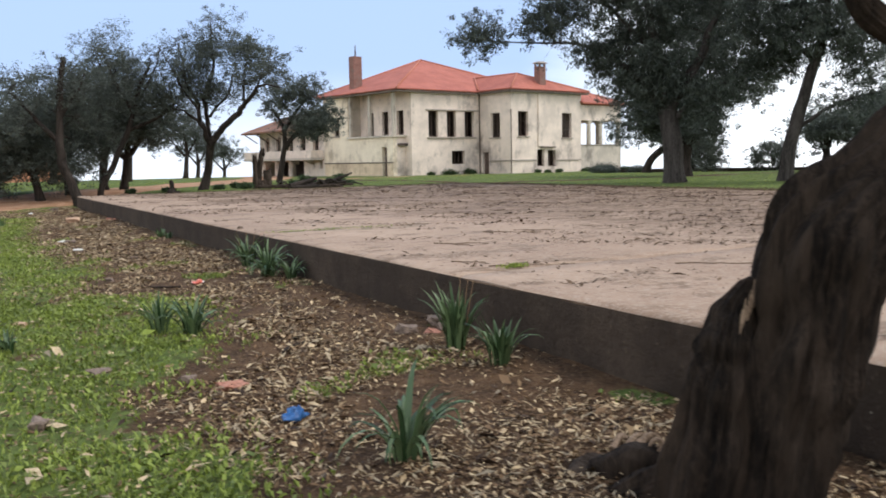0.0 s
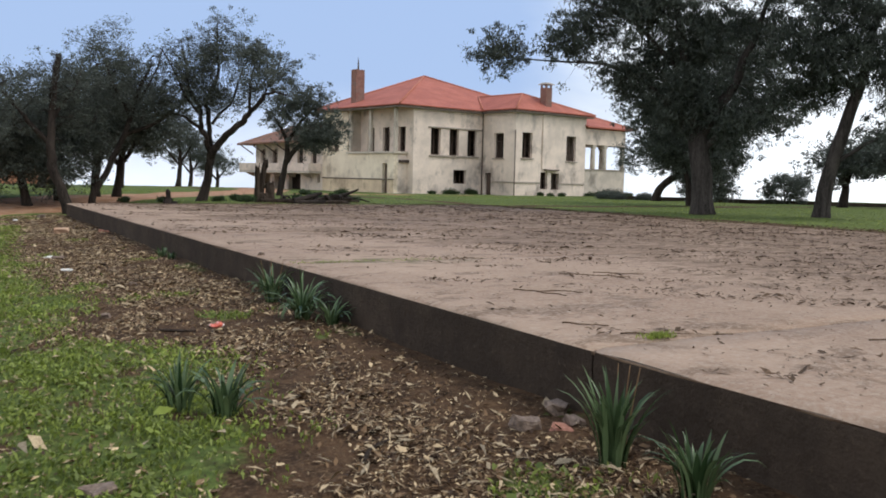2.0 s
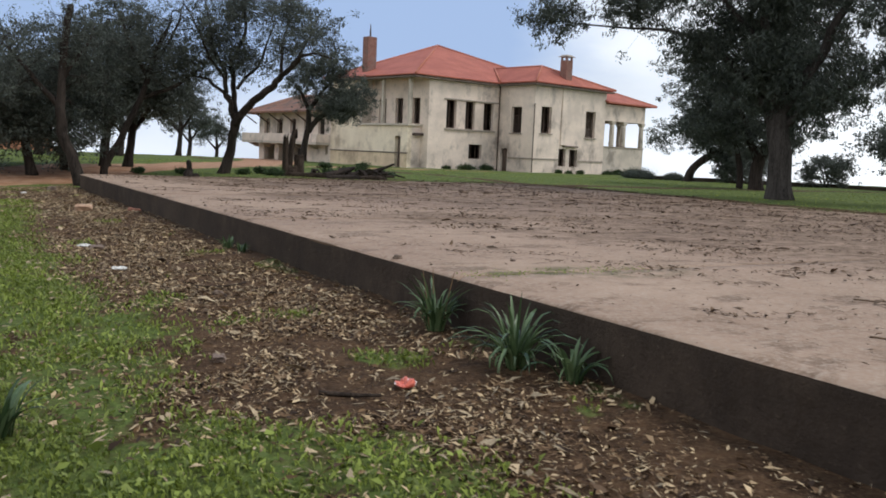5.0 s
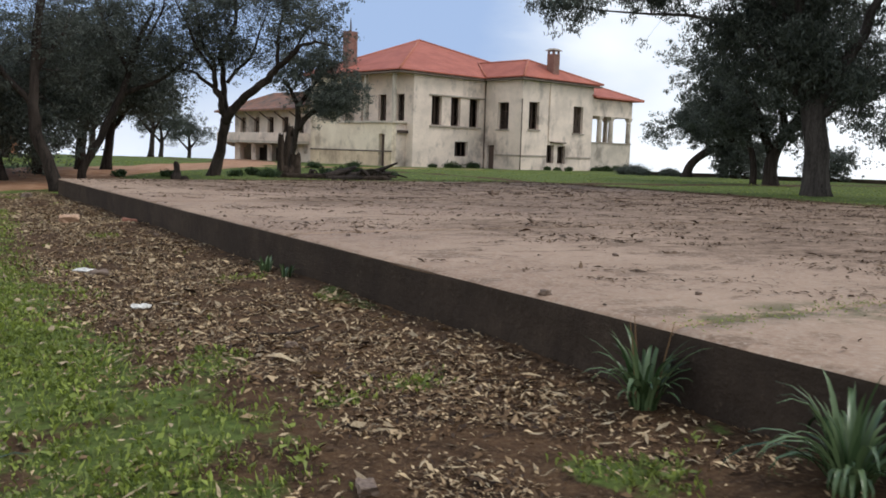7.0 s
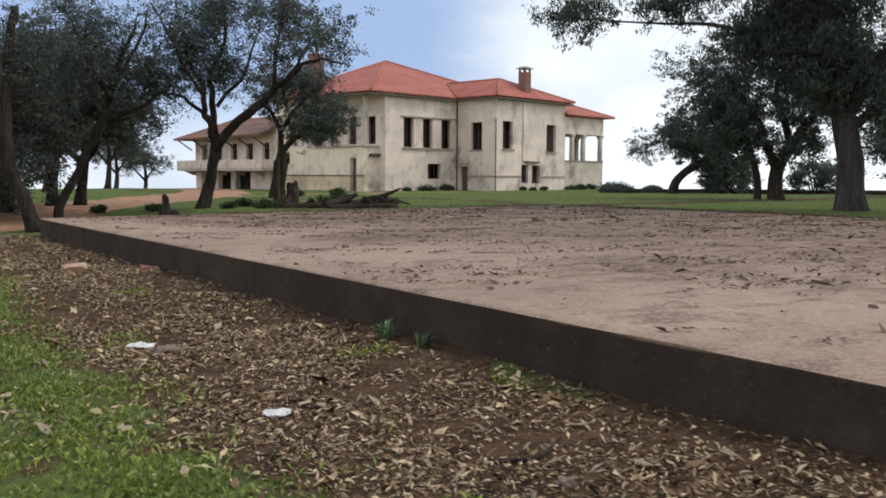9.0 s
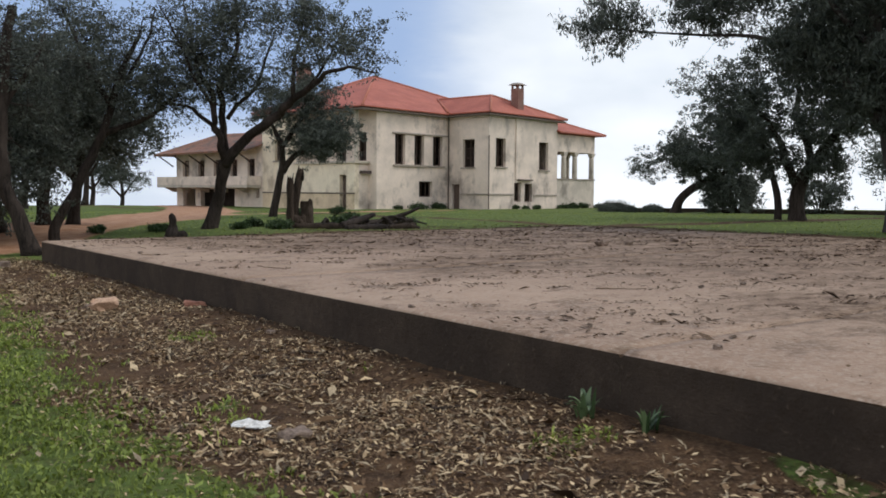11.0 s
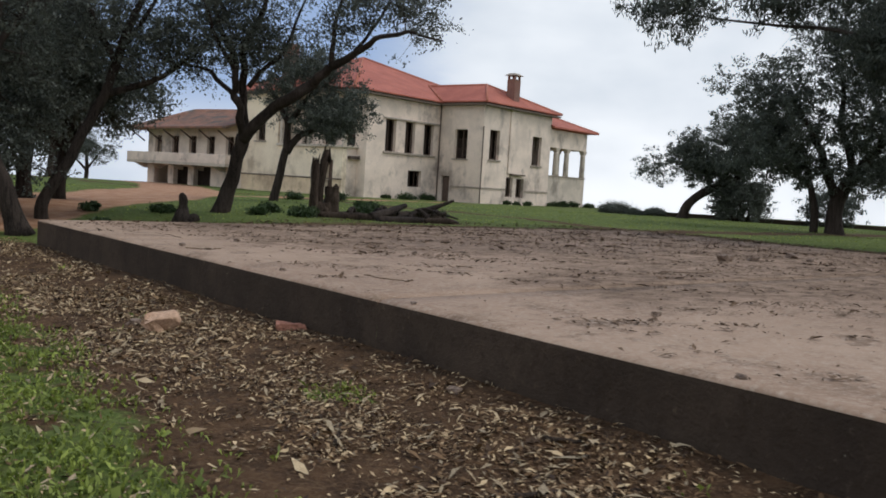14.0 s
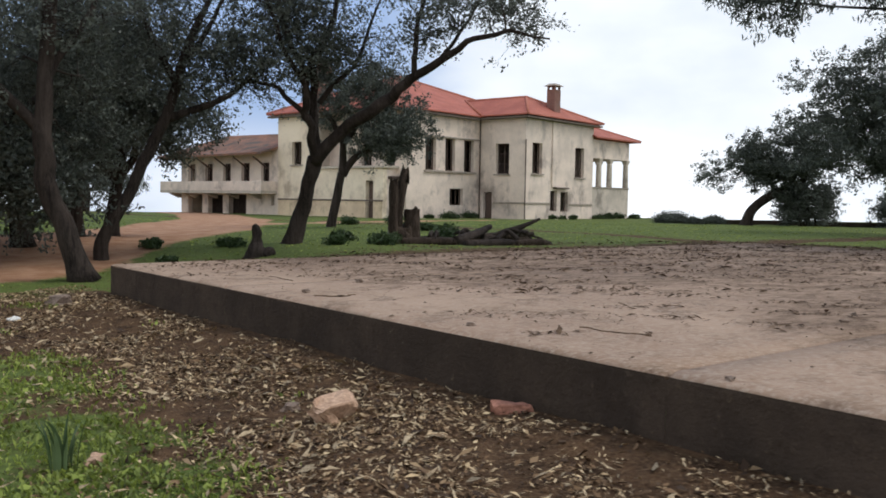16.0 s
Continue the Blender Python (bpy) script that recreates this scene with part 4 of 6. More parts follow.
def plant_trees():
    oak = "dark holm oak with an open crown and leaning trunk"
    # the oak behind the platform's far end, with a long bough
    tree("holm oak with a forked dark trunk and one long bough", [
        [(8.54, 34.42, 0.20, 0.208), (8.75, 34.30, 1.05, 0.160), (8.80, 34.10, 1.60, 0.144), (8.82, 33.85, 2.16, 0.150)],
        [(8.82, 33.85, 2.10, 0.100), (8.52, 33.60, 2.75, 0.084), (8.36, 33.35, 3.30, 0.074), (8.05, 33.5, 4.4, 0.052), (7.8, 33.8, 5.8, 0.023)],
        [(8.82, 33.85, 2.15, 0.105), (8.78, 33.75, 2.95, 0.084), (8.62, 33.6, 3.85, 0.071), (8.85, 33.4, 4.8, 0.052), (8.95, 33.3, 6.6, 0.018)],
        [(8.82, 33.85, 2.10, 0.139), (9.01, 33.3, 2.60, 0.122), (9.21, 32.8, 2.92, 0.116), (9.46, 32.2, 3.30, 0.104), (9.56, 31.6, 3.60, 0.081), (9.55, 30.4, 3.98, 0.052), (9.54, 29.3, 4.05, 0.034), (9.9, 28.7, 3.90, 0.014)],
        [(9.52, 31.65, 3.55, 0.058), (9.50, 31.5, 4.55, 0.042), (9.6, 31.3, 6.0, 0.016)],
        [(9.55, 30.9, 3.85, 0.037), (9.95, 30.6, 4.5, 0.026), (10.1, 30.2, 5.3, 0.013)],
        [(8.60, 33.7, 2.9, 0.058), (7.8, 33.6, 3.4, 0.040), (7.1, 33.7, 3.5, 0.021)],
        [(8.80, 33.7, 3.2, 0.058), (9.4, 33.3, 4.1, 0.040), (9.8, 33.0, 5.2, 0.018)],
        [(8.36, 33.4, 3.4, 0.052), (7.5, 33.2, 4.6, 0.031), (7.0, 33.1, 5.6, 0.015)],
    ], [((8.0, 33.6, 5.0), (1.5, 1.5, 1.7), 105), ((9.2, 33.2, 5.7), (1.4, 1.4, 1.6), 85), ((9.6, 31.2, 5.1), (0.9, 1.2, 1.2), 68), ((9.8, 29.5, 4.5), (0.8, 0.9, 0.7), 36), ((8.9, 33.4, 4.1), (1.5, 1.2, 0.7), 55), ((7.4, 33.7, 3.9), (0.9, 0.9, 0.6), 30)],
        BARK, LEAF_OAK, 3, 0.072, 135, 0.27, twigs=5)
    # the pair at the platform's corner
    tree("holm oak with a thick leaning sawn-off trunk by the road", [
        [(3.98, 32.2, 0.1, 0.185), (3.70, 32.25, 1.0, 0.150), (3.50, 32.3, 1.6, 0.142), (3.47, 32.3, 2.2, 0.13), (3.5, 32.3, 3.0, 0.112), (3.6, 32.3, 4.2, 0.10), (3.72, 32.3, 5.02, 0.088)],
        [(3.55, 32.3, 2.1, 0.09), (2.8, 32.5, 3.1, 0.065), (2.1, 32.7, 3.9, 0.03)],
        [(3.5, 32.3, 3.0, 0.08), (4.1, 32.6, 3.9, 0.05), (4.5, 32.9, 4.7, 0.02)],
    ], [((2.9, 32.6, 3.9), (1.6, 1.5, 1.2), 60), ((4.5, 33.3, 3.9), (1.3, 1.2, 1.1), 46), ((2.0, 32.9, 2.9), (1.2, 1.2, 0.8), 44), ((3.7, 32.6, 4.3), (1.4, 1.4, 0.8), 22), ((3.9, 32.9, 3.0), (1.2, 1.0, 0.7), 50)], BARK, LEAF_OAK, 5, 0.070, 115, 0.27, twigs=5)
    tree("holm oak with a slender sweeping trunk near the platform corner", [
        [(4.95, 34.49, 0.05, 0.145), (5.02, 34.43, 0.70, 0.114), (5.50, 34.31, 1.62, 0.102), (5.64, 34.29, 2.03, 0.098), (6.02, 34.20, 2.79, 0.091), (6.29, 34.08, 3.89, 0.081), (6.81, 33.96, 5.11, 0.035)],
        [(6.00, 34.20, 2.73, 0.080), (6.87, 33.96, 3.13, 0.058), (7.57, 33.6, 3.72, 0.023)],
        [(6.17, 34.14, 3.37, 0.070), (5.6, 34.3, 4.5, 0.046), (5.2, 34.6, 5.6, 0.023)],
        [(6.25, 34.1, 3.7, 0.060), (6.9, 34.0, 4.6, 0.04), (7.2, 34.0, 5.7, 0.02)],
    ], [((6.2, 34.1, 4.6), (1.6, 1.5, 1.4), 85), ((7.0, 33.8, 3.7), (0.9, 1.0, 0.7), 34), ((5.5, 34.4, 5.7), (1.6, 1.5, 1.1), 55), ((5.2, 34.6, 3.8), (1.2, 1.2, 1.0), 48)], BARK, LEAF_OAK, 7, 0.070, 120, 0.28, twigs=5)
    # the small oak nearer the house
    tree("small round-crowned oak with a sloping trunk before the house", [
        [(14.2, 42.0, 0.25, 0.16), (14.32, 41.9, 1.2, 0.13), (14.50, 41.8, 2.2, 0.125)],
        [(14.52, 41.8, 2.1, 0.12), (15.0, 41.5, 2.8, 0.10), (16.1, 40.9, 3.2, 0.05)],
        [(14.5, 41.8, 2.1, 0.12), (14.5, 41.8, 3.2, 0.09), (14.0, 42.1, 4.1, 0.05)],
        [(14.5, 41.8, 3.0, 0.09), (15.2, 41.4, 4.2, 0.06), (15.5, 41.2, 5.2, 0.03)],
    ], [((14.3, 41.9, 4.5), (1.4, 1.3, 1.2), 80), ((15.9, 41.0, 3.7), (1.6, 1.3, 0.95), 115), ((15.3, 41.3, 4.9), (1.2, 1.2, 0.8), 60), ((15.6, 41.2, 3.2), (1.5, 1.2, 0.5), 45)], BARK, LEAF_OAK, 9, 0.09, 160, 0.28, twigs=4)
    # the big gum on the right
    tree("large spreading gum tree with a thick dark trunk on the lawn", [
        [(22.4, 23.7, 0.35, 0.36), (22.35, 23.8, 2.0, 0.33), (22.2, 24.0, 3.2, 0.30)],
        [(22.2, 24.0, 3.0, 0.18), (21.5, 25.0, 4.5, 0.11), (20.6, 26.4, 5.5, 0.055), (19.6, 28.4, 5.75, 0.032), (18.2, 30.2, 6.0, 0.012)],
        [(22.25, 23.9, 3.0, 0.22), (22.85, 23.3, 4.5, 0.17), (23.3, 22.7, 6.1, 0.11), (23.6, 22.4, 8.0, 0.05)],
        [(22.2, 24.0, 3.2, 0.24), (22.0, 24.3, 5.0, 0.18), (21.8, 24.5, 7.0, 0.10), (21.7, 24.6, 9.2, 0.04)],
        [(22.0, 24.3, 5.0, 0.10), (20.8, 25.5, 6.8, 0.06), (19.4, 27.0, 7.8, 0.03)],
        [(22.3, 23.9, 2.6, 0.15), (23.1, 23.0, 3.5, 0.10), (23.9, 22.2, 4.1, 0.05)],
    ], [((21.7, 24.7, 6.4), (2.2, 2.2, 2.4), 210), ((19.9, 27.6, 6.6), (1.6, 1.9, 1.1), 80), ((18.3, 30.0, 6.15), (1.0, 1.2, 0.65), 36), ((22.0, 24.4, 4.2), (1.5, 1.5, 1.3), 150), ((21.0, 25.6, 5.0), (1.2, 1.2, 0.9), 60), ((23.2, 22.8, 6.4), (1.5, 1.5, 2.0), 50), ((22.0, 24.4, 9.2), (2.4, 2.4, 1.6), 110), ((23.5, 22.5, 8.4), (2.0, 2.0, 1.8), 90), ((21.2, 25.2, 8.4), (2.2, 2.2, 1.5), 130), ((20.6, 26.2, 7.4), (1.6, 1.8, 1.2), 80), ((23.0, 23.0, 3.4), (1.3, 1.3, 0.9), 50)],
        BARK_PALE, LEAF_GUM, 11, 0.155, 132, 0.36, 1.3, 0.24)
    tree("gum tree with a leaning dark trunk on the lawn", [
        [(24.3, 20.8, 0.35, 0.25), (24.35, 20.7, 1.6, 0.22), (24.6, 20.4, 3.2, 0.20), (24.9, 20.0, 5.2, 0.14), (25.1, 19.7, 7.5, 0.06)],
        [(24.4, 20.6, 2.2, 0.08), (25.3, 19.4, 3.1, 0.05), (26.2, 18.4, 3.4, 0.02)],
        [(24.8, 20.1, 4.4, 0.10), (24.1, 21.2, 5.8, 0.06), (23.6, 22.0, 7.0, 0.03)],
    ], [((24.6, 20.4, 6.8), (2.1, 2.1, 2.0), 180), ((24.0, 21.3, 4.6), (1.2, 1.2, 1.0), 50), ((26.0, 18.6, 4.4), (1.4, 1.4, 1.1), 40), ((25.0, 20.0, 8.6), (1.8, 1.8, 1.2), 85), ((24.1, 20.3, 5.3), (1.5, 1.5, 1.0), 60), ((25.0, 19.2, 5.4), (1.6, 1.6, 1.1), 75), ((25.3, 19.0, 3.4), (1.0, 1.0, 0.5), 14), ((23.3, 21.1, 5.6), (1.2, 1.2, 0.9), 34)],
        BARK_PALE, LEAF_GUM, 13, 0.15, 150, 0.36, 1.3, 0.24, shift=(0.25, 0.0))
    # trees on the crest of the lawn
    tree("low wind-bent oak leaning over at the lawn's edge", [
        [(36.3, 41.2, 0.2, 0.30), (36.4, 40.9, 1.2, 0.24), (36.9, 40.0, 2.0, 0.20), (37.8, 39.0, 2.7, 0.12)],
        [(36.9, 40.0, 2.0, 0.12), (36.6, 40.4, 3.3, 0.08), (36.2, 41.0, 4.4, 0.04)],
    ], [((36.4, 40.8, 3.7), (1.8, 2.0, 1.3), 110), ((37.8, 38.8, 4.6), (2.2, 2.4, 1.9), 150), ((35.2, 42.4, 2.9), (1.1, 1.3, 0.8), 40), ((36.8, 40.2, 2.9), (1.6, 1.8, 0.6), 50), ((38.0, 38.5, 3.5), (1.7, 1.9, 0.9), 70), ((37.3, 39.6, 3.0), (1.7, 1.9, 0.9), 70)], BARK, LEAF_OAK, 15, 0.13, 130, 0.36, shift=(2.7, 2.1))
    tree("broad oak with twin trunks on the lawn", [
        [(30.3, 31.1, 0.3, 0.30), (30.3, 31.1, 1.6, 0.25), (30.55, 30.6, 2.7, 0.20), (31.0, 29.8, 4.0, 0.12), (31.7, 28.6, 4.9, 0.05)],
        [(30.3, 31.1, 1.6, 0.18), (29.95, 31.7, 3.3, 0.13), (29.6, 32.3, 4.5, 0.06)],
        [(29.95, 31.7, 0.3, 0.15), (29.9, 31.8, 2.1, 0.11), (29.6, 32.4, 3.6, 0.05)],
        [(30.5, 30.7, 2.6, 0.15), (30.3, 31.2, 4.6, 0.10), (30.2, 31.4, 6.4, 0.05)],
    ], [((29.4, 33.0, 4.0), (1.8, 2.2, 1.5), 130), ((30.4, 31.0, 6.2), (2.2, 2.5, 2.0), 130), ((31.6, 28.8, 4.8), (1.7, 2.1, 1.5), 110), ((31.0, 29.6, 6.2), (1.8, 2.0, 1.6), 110), ((29.2, 33.2, 5.2), (2.0, 2.4, 2.0), 130), ((30.8, 30.4, 7.8), (2.4, 2.8, 1.7), 170), ((29.6, 32.4, 2.7), (1.1, 1.3, 0.7), 50), ((30.6, 30.4, 2.6), (1.0, 1.3, 0.6), 45), ((30.6, 30.2, 4.0), (1.4, 1.6, 1.1), 80)], BARK, LEAF_OAK, 17, 0.12, 130, 0.36)
    # the group on the left
    for i, (x, y, h, lean, s) in enumerate(((4.2, 36.5, 5.3, -0.4, 1.0), (5.6, 38.2, 6.5, 0.1, 1.0), (6.4, 38.4, 6.0, 0.3, 0.9), (3.0, 34.9, 4.3, -0.5, 0.8), (1.7, 38.0, 5.8, -0.3, 1.0), (0.5, 35.6, 4.7, 0.4, 1.0), (-1.6, 38.5, 5.6, 0.2, 1.0))):
        tree(oak, [
            [(x, y, height(x, y) - 0.1, 0.19 * s), (x + lean * 0.4, y, 1.5, 0.15 * s), (x + lean, y, 2.6, 0.12 * s), (x + lean * 1.2, y, h - 1.0, 0.05)],
            [(x + lean * 0.5, y, 1.7, 0.09), (x + 0.8, y - 0.2, 2.8, 0.06), (x + 1.3, y - 0.3, 3.6, 0.02)],
            [(x + lean * 0.5, y, 1.7, 0.09), (x - 0.9, y + 0.2, 2.7, 0.06), (x - 1.3, y + 0.3, 3.4, 0.02)],
        ], [((x + lean, y, h - 1.8), (2.0 * s, 1.8 * s, 1.6), 100), ((x + lean + 1.1, y - 0.3, h - 2.9), (1.5 * s, 1.3, 1.0), 80), ((x + lean - 1.1, y + 0.3, h - 2.9), (1.5 * s, 1.3, 1.0), 80), ((x + lean, y, 2.8), (1.4 * s, 1.3, 0.7), 50)], BARK, LEAF_OAK, 31 + i, 0.095, 105, 0.30, gaps=False)
    # far trees
    for i, (x, y, h, w) in enumerate(((19.5, 84.0, 7.0, 3.2), (24.0, 98.0, 6.5, 3.0), (28.0, 102.0, 5.5, 3.0), (12.0, 70.0, 6.0, 3.0), (6.0, 62.0, 5.5, 2.8), (-4.0, 66.0, 6.0, 3.0), (58.0, 40.0, 5.5, 3.5), (62.0, 33.0, 6.5, 3.5), (50.0, 30.0, 6.0, 3.0), (40.5, 31.4, 3.6, 1.9), (42.0, 29.6, 4.4, 2.4))):
        z = height(x, y)
        tree("distant dark oak on the skyline", [
            [(x, y, z - 0.1, 0.24), (x + 0.2, y, z + h * 0.3, 0.18), (x, y, z + h * 0.7, 0.06)],
            [(x + 0.2, y, z + h * 0.3, 0.12), (x + w * 0.5, y, z + h * 0.6, 0.04)],
            [(x + 0.1, y, z + h * 0.28, 0.12), (x - w * 0.5, y, z + h * 0.58, 0.04)],
        ], [((x, y, z + h * 0.72), (w * 0.8, w * 0.8, h * 0.27), 60), ((x + w * 0.5, y, z + h * 0.58), (w * 0.5, w * 0.5, h * 0.18), 26), ((x - w * 0.5, y, z + h * 0.58), (w * 0.5, w * 0.5, h * 0.18), 26)], BARK, LEAF_OAK, 51 + i, 0.17, 110, 0.5)


plant_trees()


def near_trunk():
    t = tagged(empty("tree", pose(2.72, 3.18, 0.1)), "old tree with a thick furrowed leaning trunk beside the platform", "tree")
    inv = pose(2.72, 3.18, 0.1).inverted()
    rows = {
        "trunk": [(2.78, 3.09, -0.15, 0.235), (2.82, 3.065, 0.20, 0.185), (2.88, 3.04, 0.48, 0.195), (2.96, 3.02, 0.78, 0.200), (3.03, 3.005, 1.09, 0.222), (3.29, 2.855, 1.40, 0.168), (3.50, 2.73, 1.74, 0.145), (3.62, 2.66, 2.2, 0.12), (3.8, 2.5, 3.2, 0.07)],
        "stub": [(2.565, 3.24, -0.1, 0.17), (2.63, 3.19, 0.30, 0.150), (2.68, 3.175, 0.60, 0.118), (2.70, 3.165, 0.74, 0.10), (2.73, 3.16, 0.84, 0.075), (2.77, 3.14, 0.93, 0.045), (2.80, 3.13, 0.97, 0.02)],
        "limb": [(3.44, 2.76, 1.68, 0.085), (3.27, 2.86, 1.84, 0.058), (3.11, 2.95, 1.99, 0.046), (3.03, 3.0, 2.3, 0.042), (2.9, 3.2, 3.3, 0.03)],
        "root": [(2.60, 3.26, 0.16, 0.12), (2.44, 3.40, 0.10, 0.08), (2.30, 3.50, 0.02, 0.04)],
    }
    for i, (n, row) in enumerate(rows.items()):
        line = smooth_line(row, 14)
        v, f = tube_data(line, 96, 0.19, 4.1 + i, True, 0.22)
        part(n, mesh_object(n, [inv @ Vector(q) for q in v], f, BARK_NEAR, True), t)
    for i in range(9):
        x, y, z = 2.655 + 0.014 * i, 3.10 - 0.001 * i, 0.74 + 0.022 * i
        row = [(x, y, z, 0.008), (x + 0.012, y - 0.004, z + 0.05, 0.007), (x + 0.028, y - 0.002, z + 0.09 + 0.02 * (i % 3), 0.002)]
        v, f = tube_data(smooth_line(row, 4), 6, 0.4, 2.2 + i)
        part("splinter", mesh_object("splinter", [inv @ Vector(q) for q in v], f, TORN_WOOD), t, "pale torn wood at the broken stub")
    rnd = random.Random(4)
    centres = [tuple(inv @ Vector((3.6 + rnd.gauss(0, 0.9), 2.0 + rnd.gauss(0, 0.8), 3.9 + rnd.gauss(0, 0.5)))) for _ in range(60)]
    part("crown", leaf_cards("crown", centres, 80, 0.25, 0.08, LEAF_OAK, 8), t, "dark green foliage")


near_trunk()

# ---- other things on the lawn ----


def rumple(points, amount, scale, seed):
    return [p + Vector((noise.noise(p * scale + Vector((seed, 0, 0))), noise.noise(p * scale + Vector((0, seed, 5))), noise.noise(p * scale + Vector((3, 0, seed))))) * amount for p in points]


def stone(name, label, x, y, z, sx, sy, sz, mat, seed, turn=0, category="stone", group="", tilt=0):
    """An angular lump of stone or brick, sunk a little into the ground."""
    bm = bmesh.new()
    bmesh.ops.create_cube(bm, size=1.0)
    bmesh.ops.bevel(bm, geom=bm.edges[:], offset=0.16, segments=2, affect="EDGES", profile=0.6)
    bmesh.ops.subdivide_edges(bm, edges=bm.edges[:], cuts=1, use_grid_fill=True)
    for v, p in zip(bm.verts, rumple([v.co.copy() for v in bm.verts], 0.34, 1.7, seed)):
        v.co = p
    for v, p in zip(bm.verts, rumple([v.co.copy() for v in bm.verts], 0.05, 6.0, seed + 9)):
        v.co = Vector((p.x * sx, p.y * sy, (p.z + 0.38) * sz))
    me = bpy.data.meshes.new(name)
    bm.to_mesh(me)
    bm.free()
    me.materials.append(mat)
    ob = new(name, me)
    ob.matrix_world = pose(x, y, z, tilt, 0, turn)
    return tagged(ob, label, category, group)


def split_stump():
    x, y = 10.55, 33.4
    t = tagged(empty("tree_stump", pose(x, y, 0.42)), "tall split dead tree stump with broken grey upright shards", "tree stump")
    rows = [
        [(0.0, 0, -0.1, 0.33), (0.0, 0, 0.12, 0.27), (0.0, 0, 0.3, 0.22), (0.02, 0, 0.40, 0.16)],
        [(-0.20, -0.05, 0.0, 0.14), (-0.22, -0.05, 0.6, 0.095), (-0.21, -0.05, 1.1, 0.085), (-0.20, -0.05, 1.62, 0.07)],
        [(-0.06, 0.05, 0.1, 0.15), (-0.02, 0.05, 0.7, 0.10), (0.06, 0.04, 1.25, 0.09), (0.15, 0.03, 1.82, 0.07)],
        [(0.20, -0.05, 0.0, 0.20), (0.24, -0.06, 0.35, 0.165), (0.26, -0.06, 0.65, 0.165), (0.26, -0.06, 0.92, 0.13)],
        [(0.06, -0.16, 0.0, 0.12), (0.08, -0.17, 0.3, 0.08), (0.10, -0.16, 0.55, 0.05)],
    ]
    for i, row in enumerate(rows):
        line = smooth_line(row, 9)
        v, f = tube_data(line, 20, 0.26, 2.3 * i + 1, True, 0.18)
        # the broken ends are splintered to uneven lengths
        n, cut = len(line), (0, 7, 8, 5, 6)[i]
        v = [Vector(q) for q in v]
        for k in range(20 * (n - cut), 20 * n):
            s, ring = k % 20, k // 20 - (n - cut) + 1
            v[k].z -= ring * (0.055 + 0.05 * noise.noise(Vector((s * 0.55, i * 3.0, 0.5)))) * (0.5 + abs(noise.noise(Vector((s * 0.9, i * 5.0, 2.0)))))
        part("trunk_base" if i == 0 else "shard", mesh_object("shard", v, f, BARK_GREY, True), t)


split_stump()


def log(row, label, seed, mat=BARK_GREY, group="felled logs by the stump"):
    row = [(q[0] - 0.75, q[1] + 0.2, q[2] - 0.04, q[3]) for q in row]
    base = Vector(row[0][:3])
    v, f = tube_data(smooth_line([(*(Vector(q[:3]) - base), q[3]) for q in row], 6), 10, 0.22, seed)
    ob = mesh_object("log", v, f, mat, True)
    ob.matrix_world = Matrix.Translation(base)
    return tagged(ob, label, "log", group)


for i, row in enumerate((
        [(11.15, 33.0, 0.56, 0.12), (12.0, 32.7, 0.58, 0.11), (12.7, 32.3, 0.56, 0.07)],
        [(12.2, 32.5, 0.60, 0.11), (12.8, 32.6, 0.74, 0.10), (13.4, 32.8, 0.88, 0.06)],
        [(12.1, 32.1, 0.54, 0.10), (12.9, 32.0, 0.56, 0.10), (13.6, 31.9, 0.54, 0.06)],
        [(12.9, 33.0, 0.60, 0.10), (14.0, 33.2, 0.64, 0.09), (15.2, 33.4, 0.56, 0.06)],
        [(13.9, 33.2, 0.66, 0.08), (14.5, 33.0, 0.86, 0.06), (14.9, 32.8, 1.05, 0.03)],
        [(11.5, 33.5, 0.54, 0.08), (12.4, 33.6, 0.60, 0.07), (13.4, 33.5, 0.54, 0.04)],
        [(13.1, 31.7, 0.56, 0.09), (13.6, 31.5, 0.60, 0.09), (14.0, 31.6, 0.54, 0.06)],
        [(14.3, 33.5, 0.56, 0.06), (15.0, 33.6, 0.70, 0.05), (15.7, 33.5, 0.56, 0.02)])):
    log(row, "dark weathered log lying in a heap on the grass", 3.0 + i * 1.7, BARK if i % 3 else BARK_GREY)
rnd_logs = random.Random(21)
for i in range(14):
    x, y, a = rnd_logs.uniform(11.6, 14.6), rnd_logs.uniform(31.9, 33.5), rnd_logs.uniform(0, 6.28)
    ln = rnd_logs.uniform(0.3, 0.8)
    log([(x, y, 0.60 + rnd_logs.uniform(0, 0.15), 0.05), (x + math.cos(a) * ln * 0.5, y + math.sin(a) * ln * 0.5, 0.66 + rnd_logs.uniform(0, 0.16), 0.04), (x + math.cos(a) * ln, y + math.sin(a) * ln, 0.58 + rnd_logs.uniform(0, 0.1), 0.015)], "short dark broken branch on the log heap", 30.0 + i, BARK)


def small_stump():
    t = tagged(empty("tree_stump", pose(7.12, 33.0, 0.35)), "low dark pointed tree stump in the grass", "tree stump")
    for i, row in enumerate(([(0, 0, -0.05, 0.23), (0, 0, 0.13, 0.15), (0.02, 0, 0.30, 0.09), (0.02, 0, 0.45, 0.085), (0.0, 0, 0.54, 0.06), (-0.01, 0, 0.57, 0.025)], [(0.12, -0.1, 0.0, 0.12), (0.22, -0.12, 0.08, 0.09), (0.30, -0.14, 0.04, 0.04)])):
        v, f = tube_data(smooth_line(row, 5), 12, 0.25, 7.7 + i)
        part("trunk_base" if i == 0 else "root", mesh_object("shard", v, f, BARK, True), t)


small_stump()


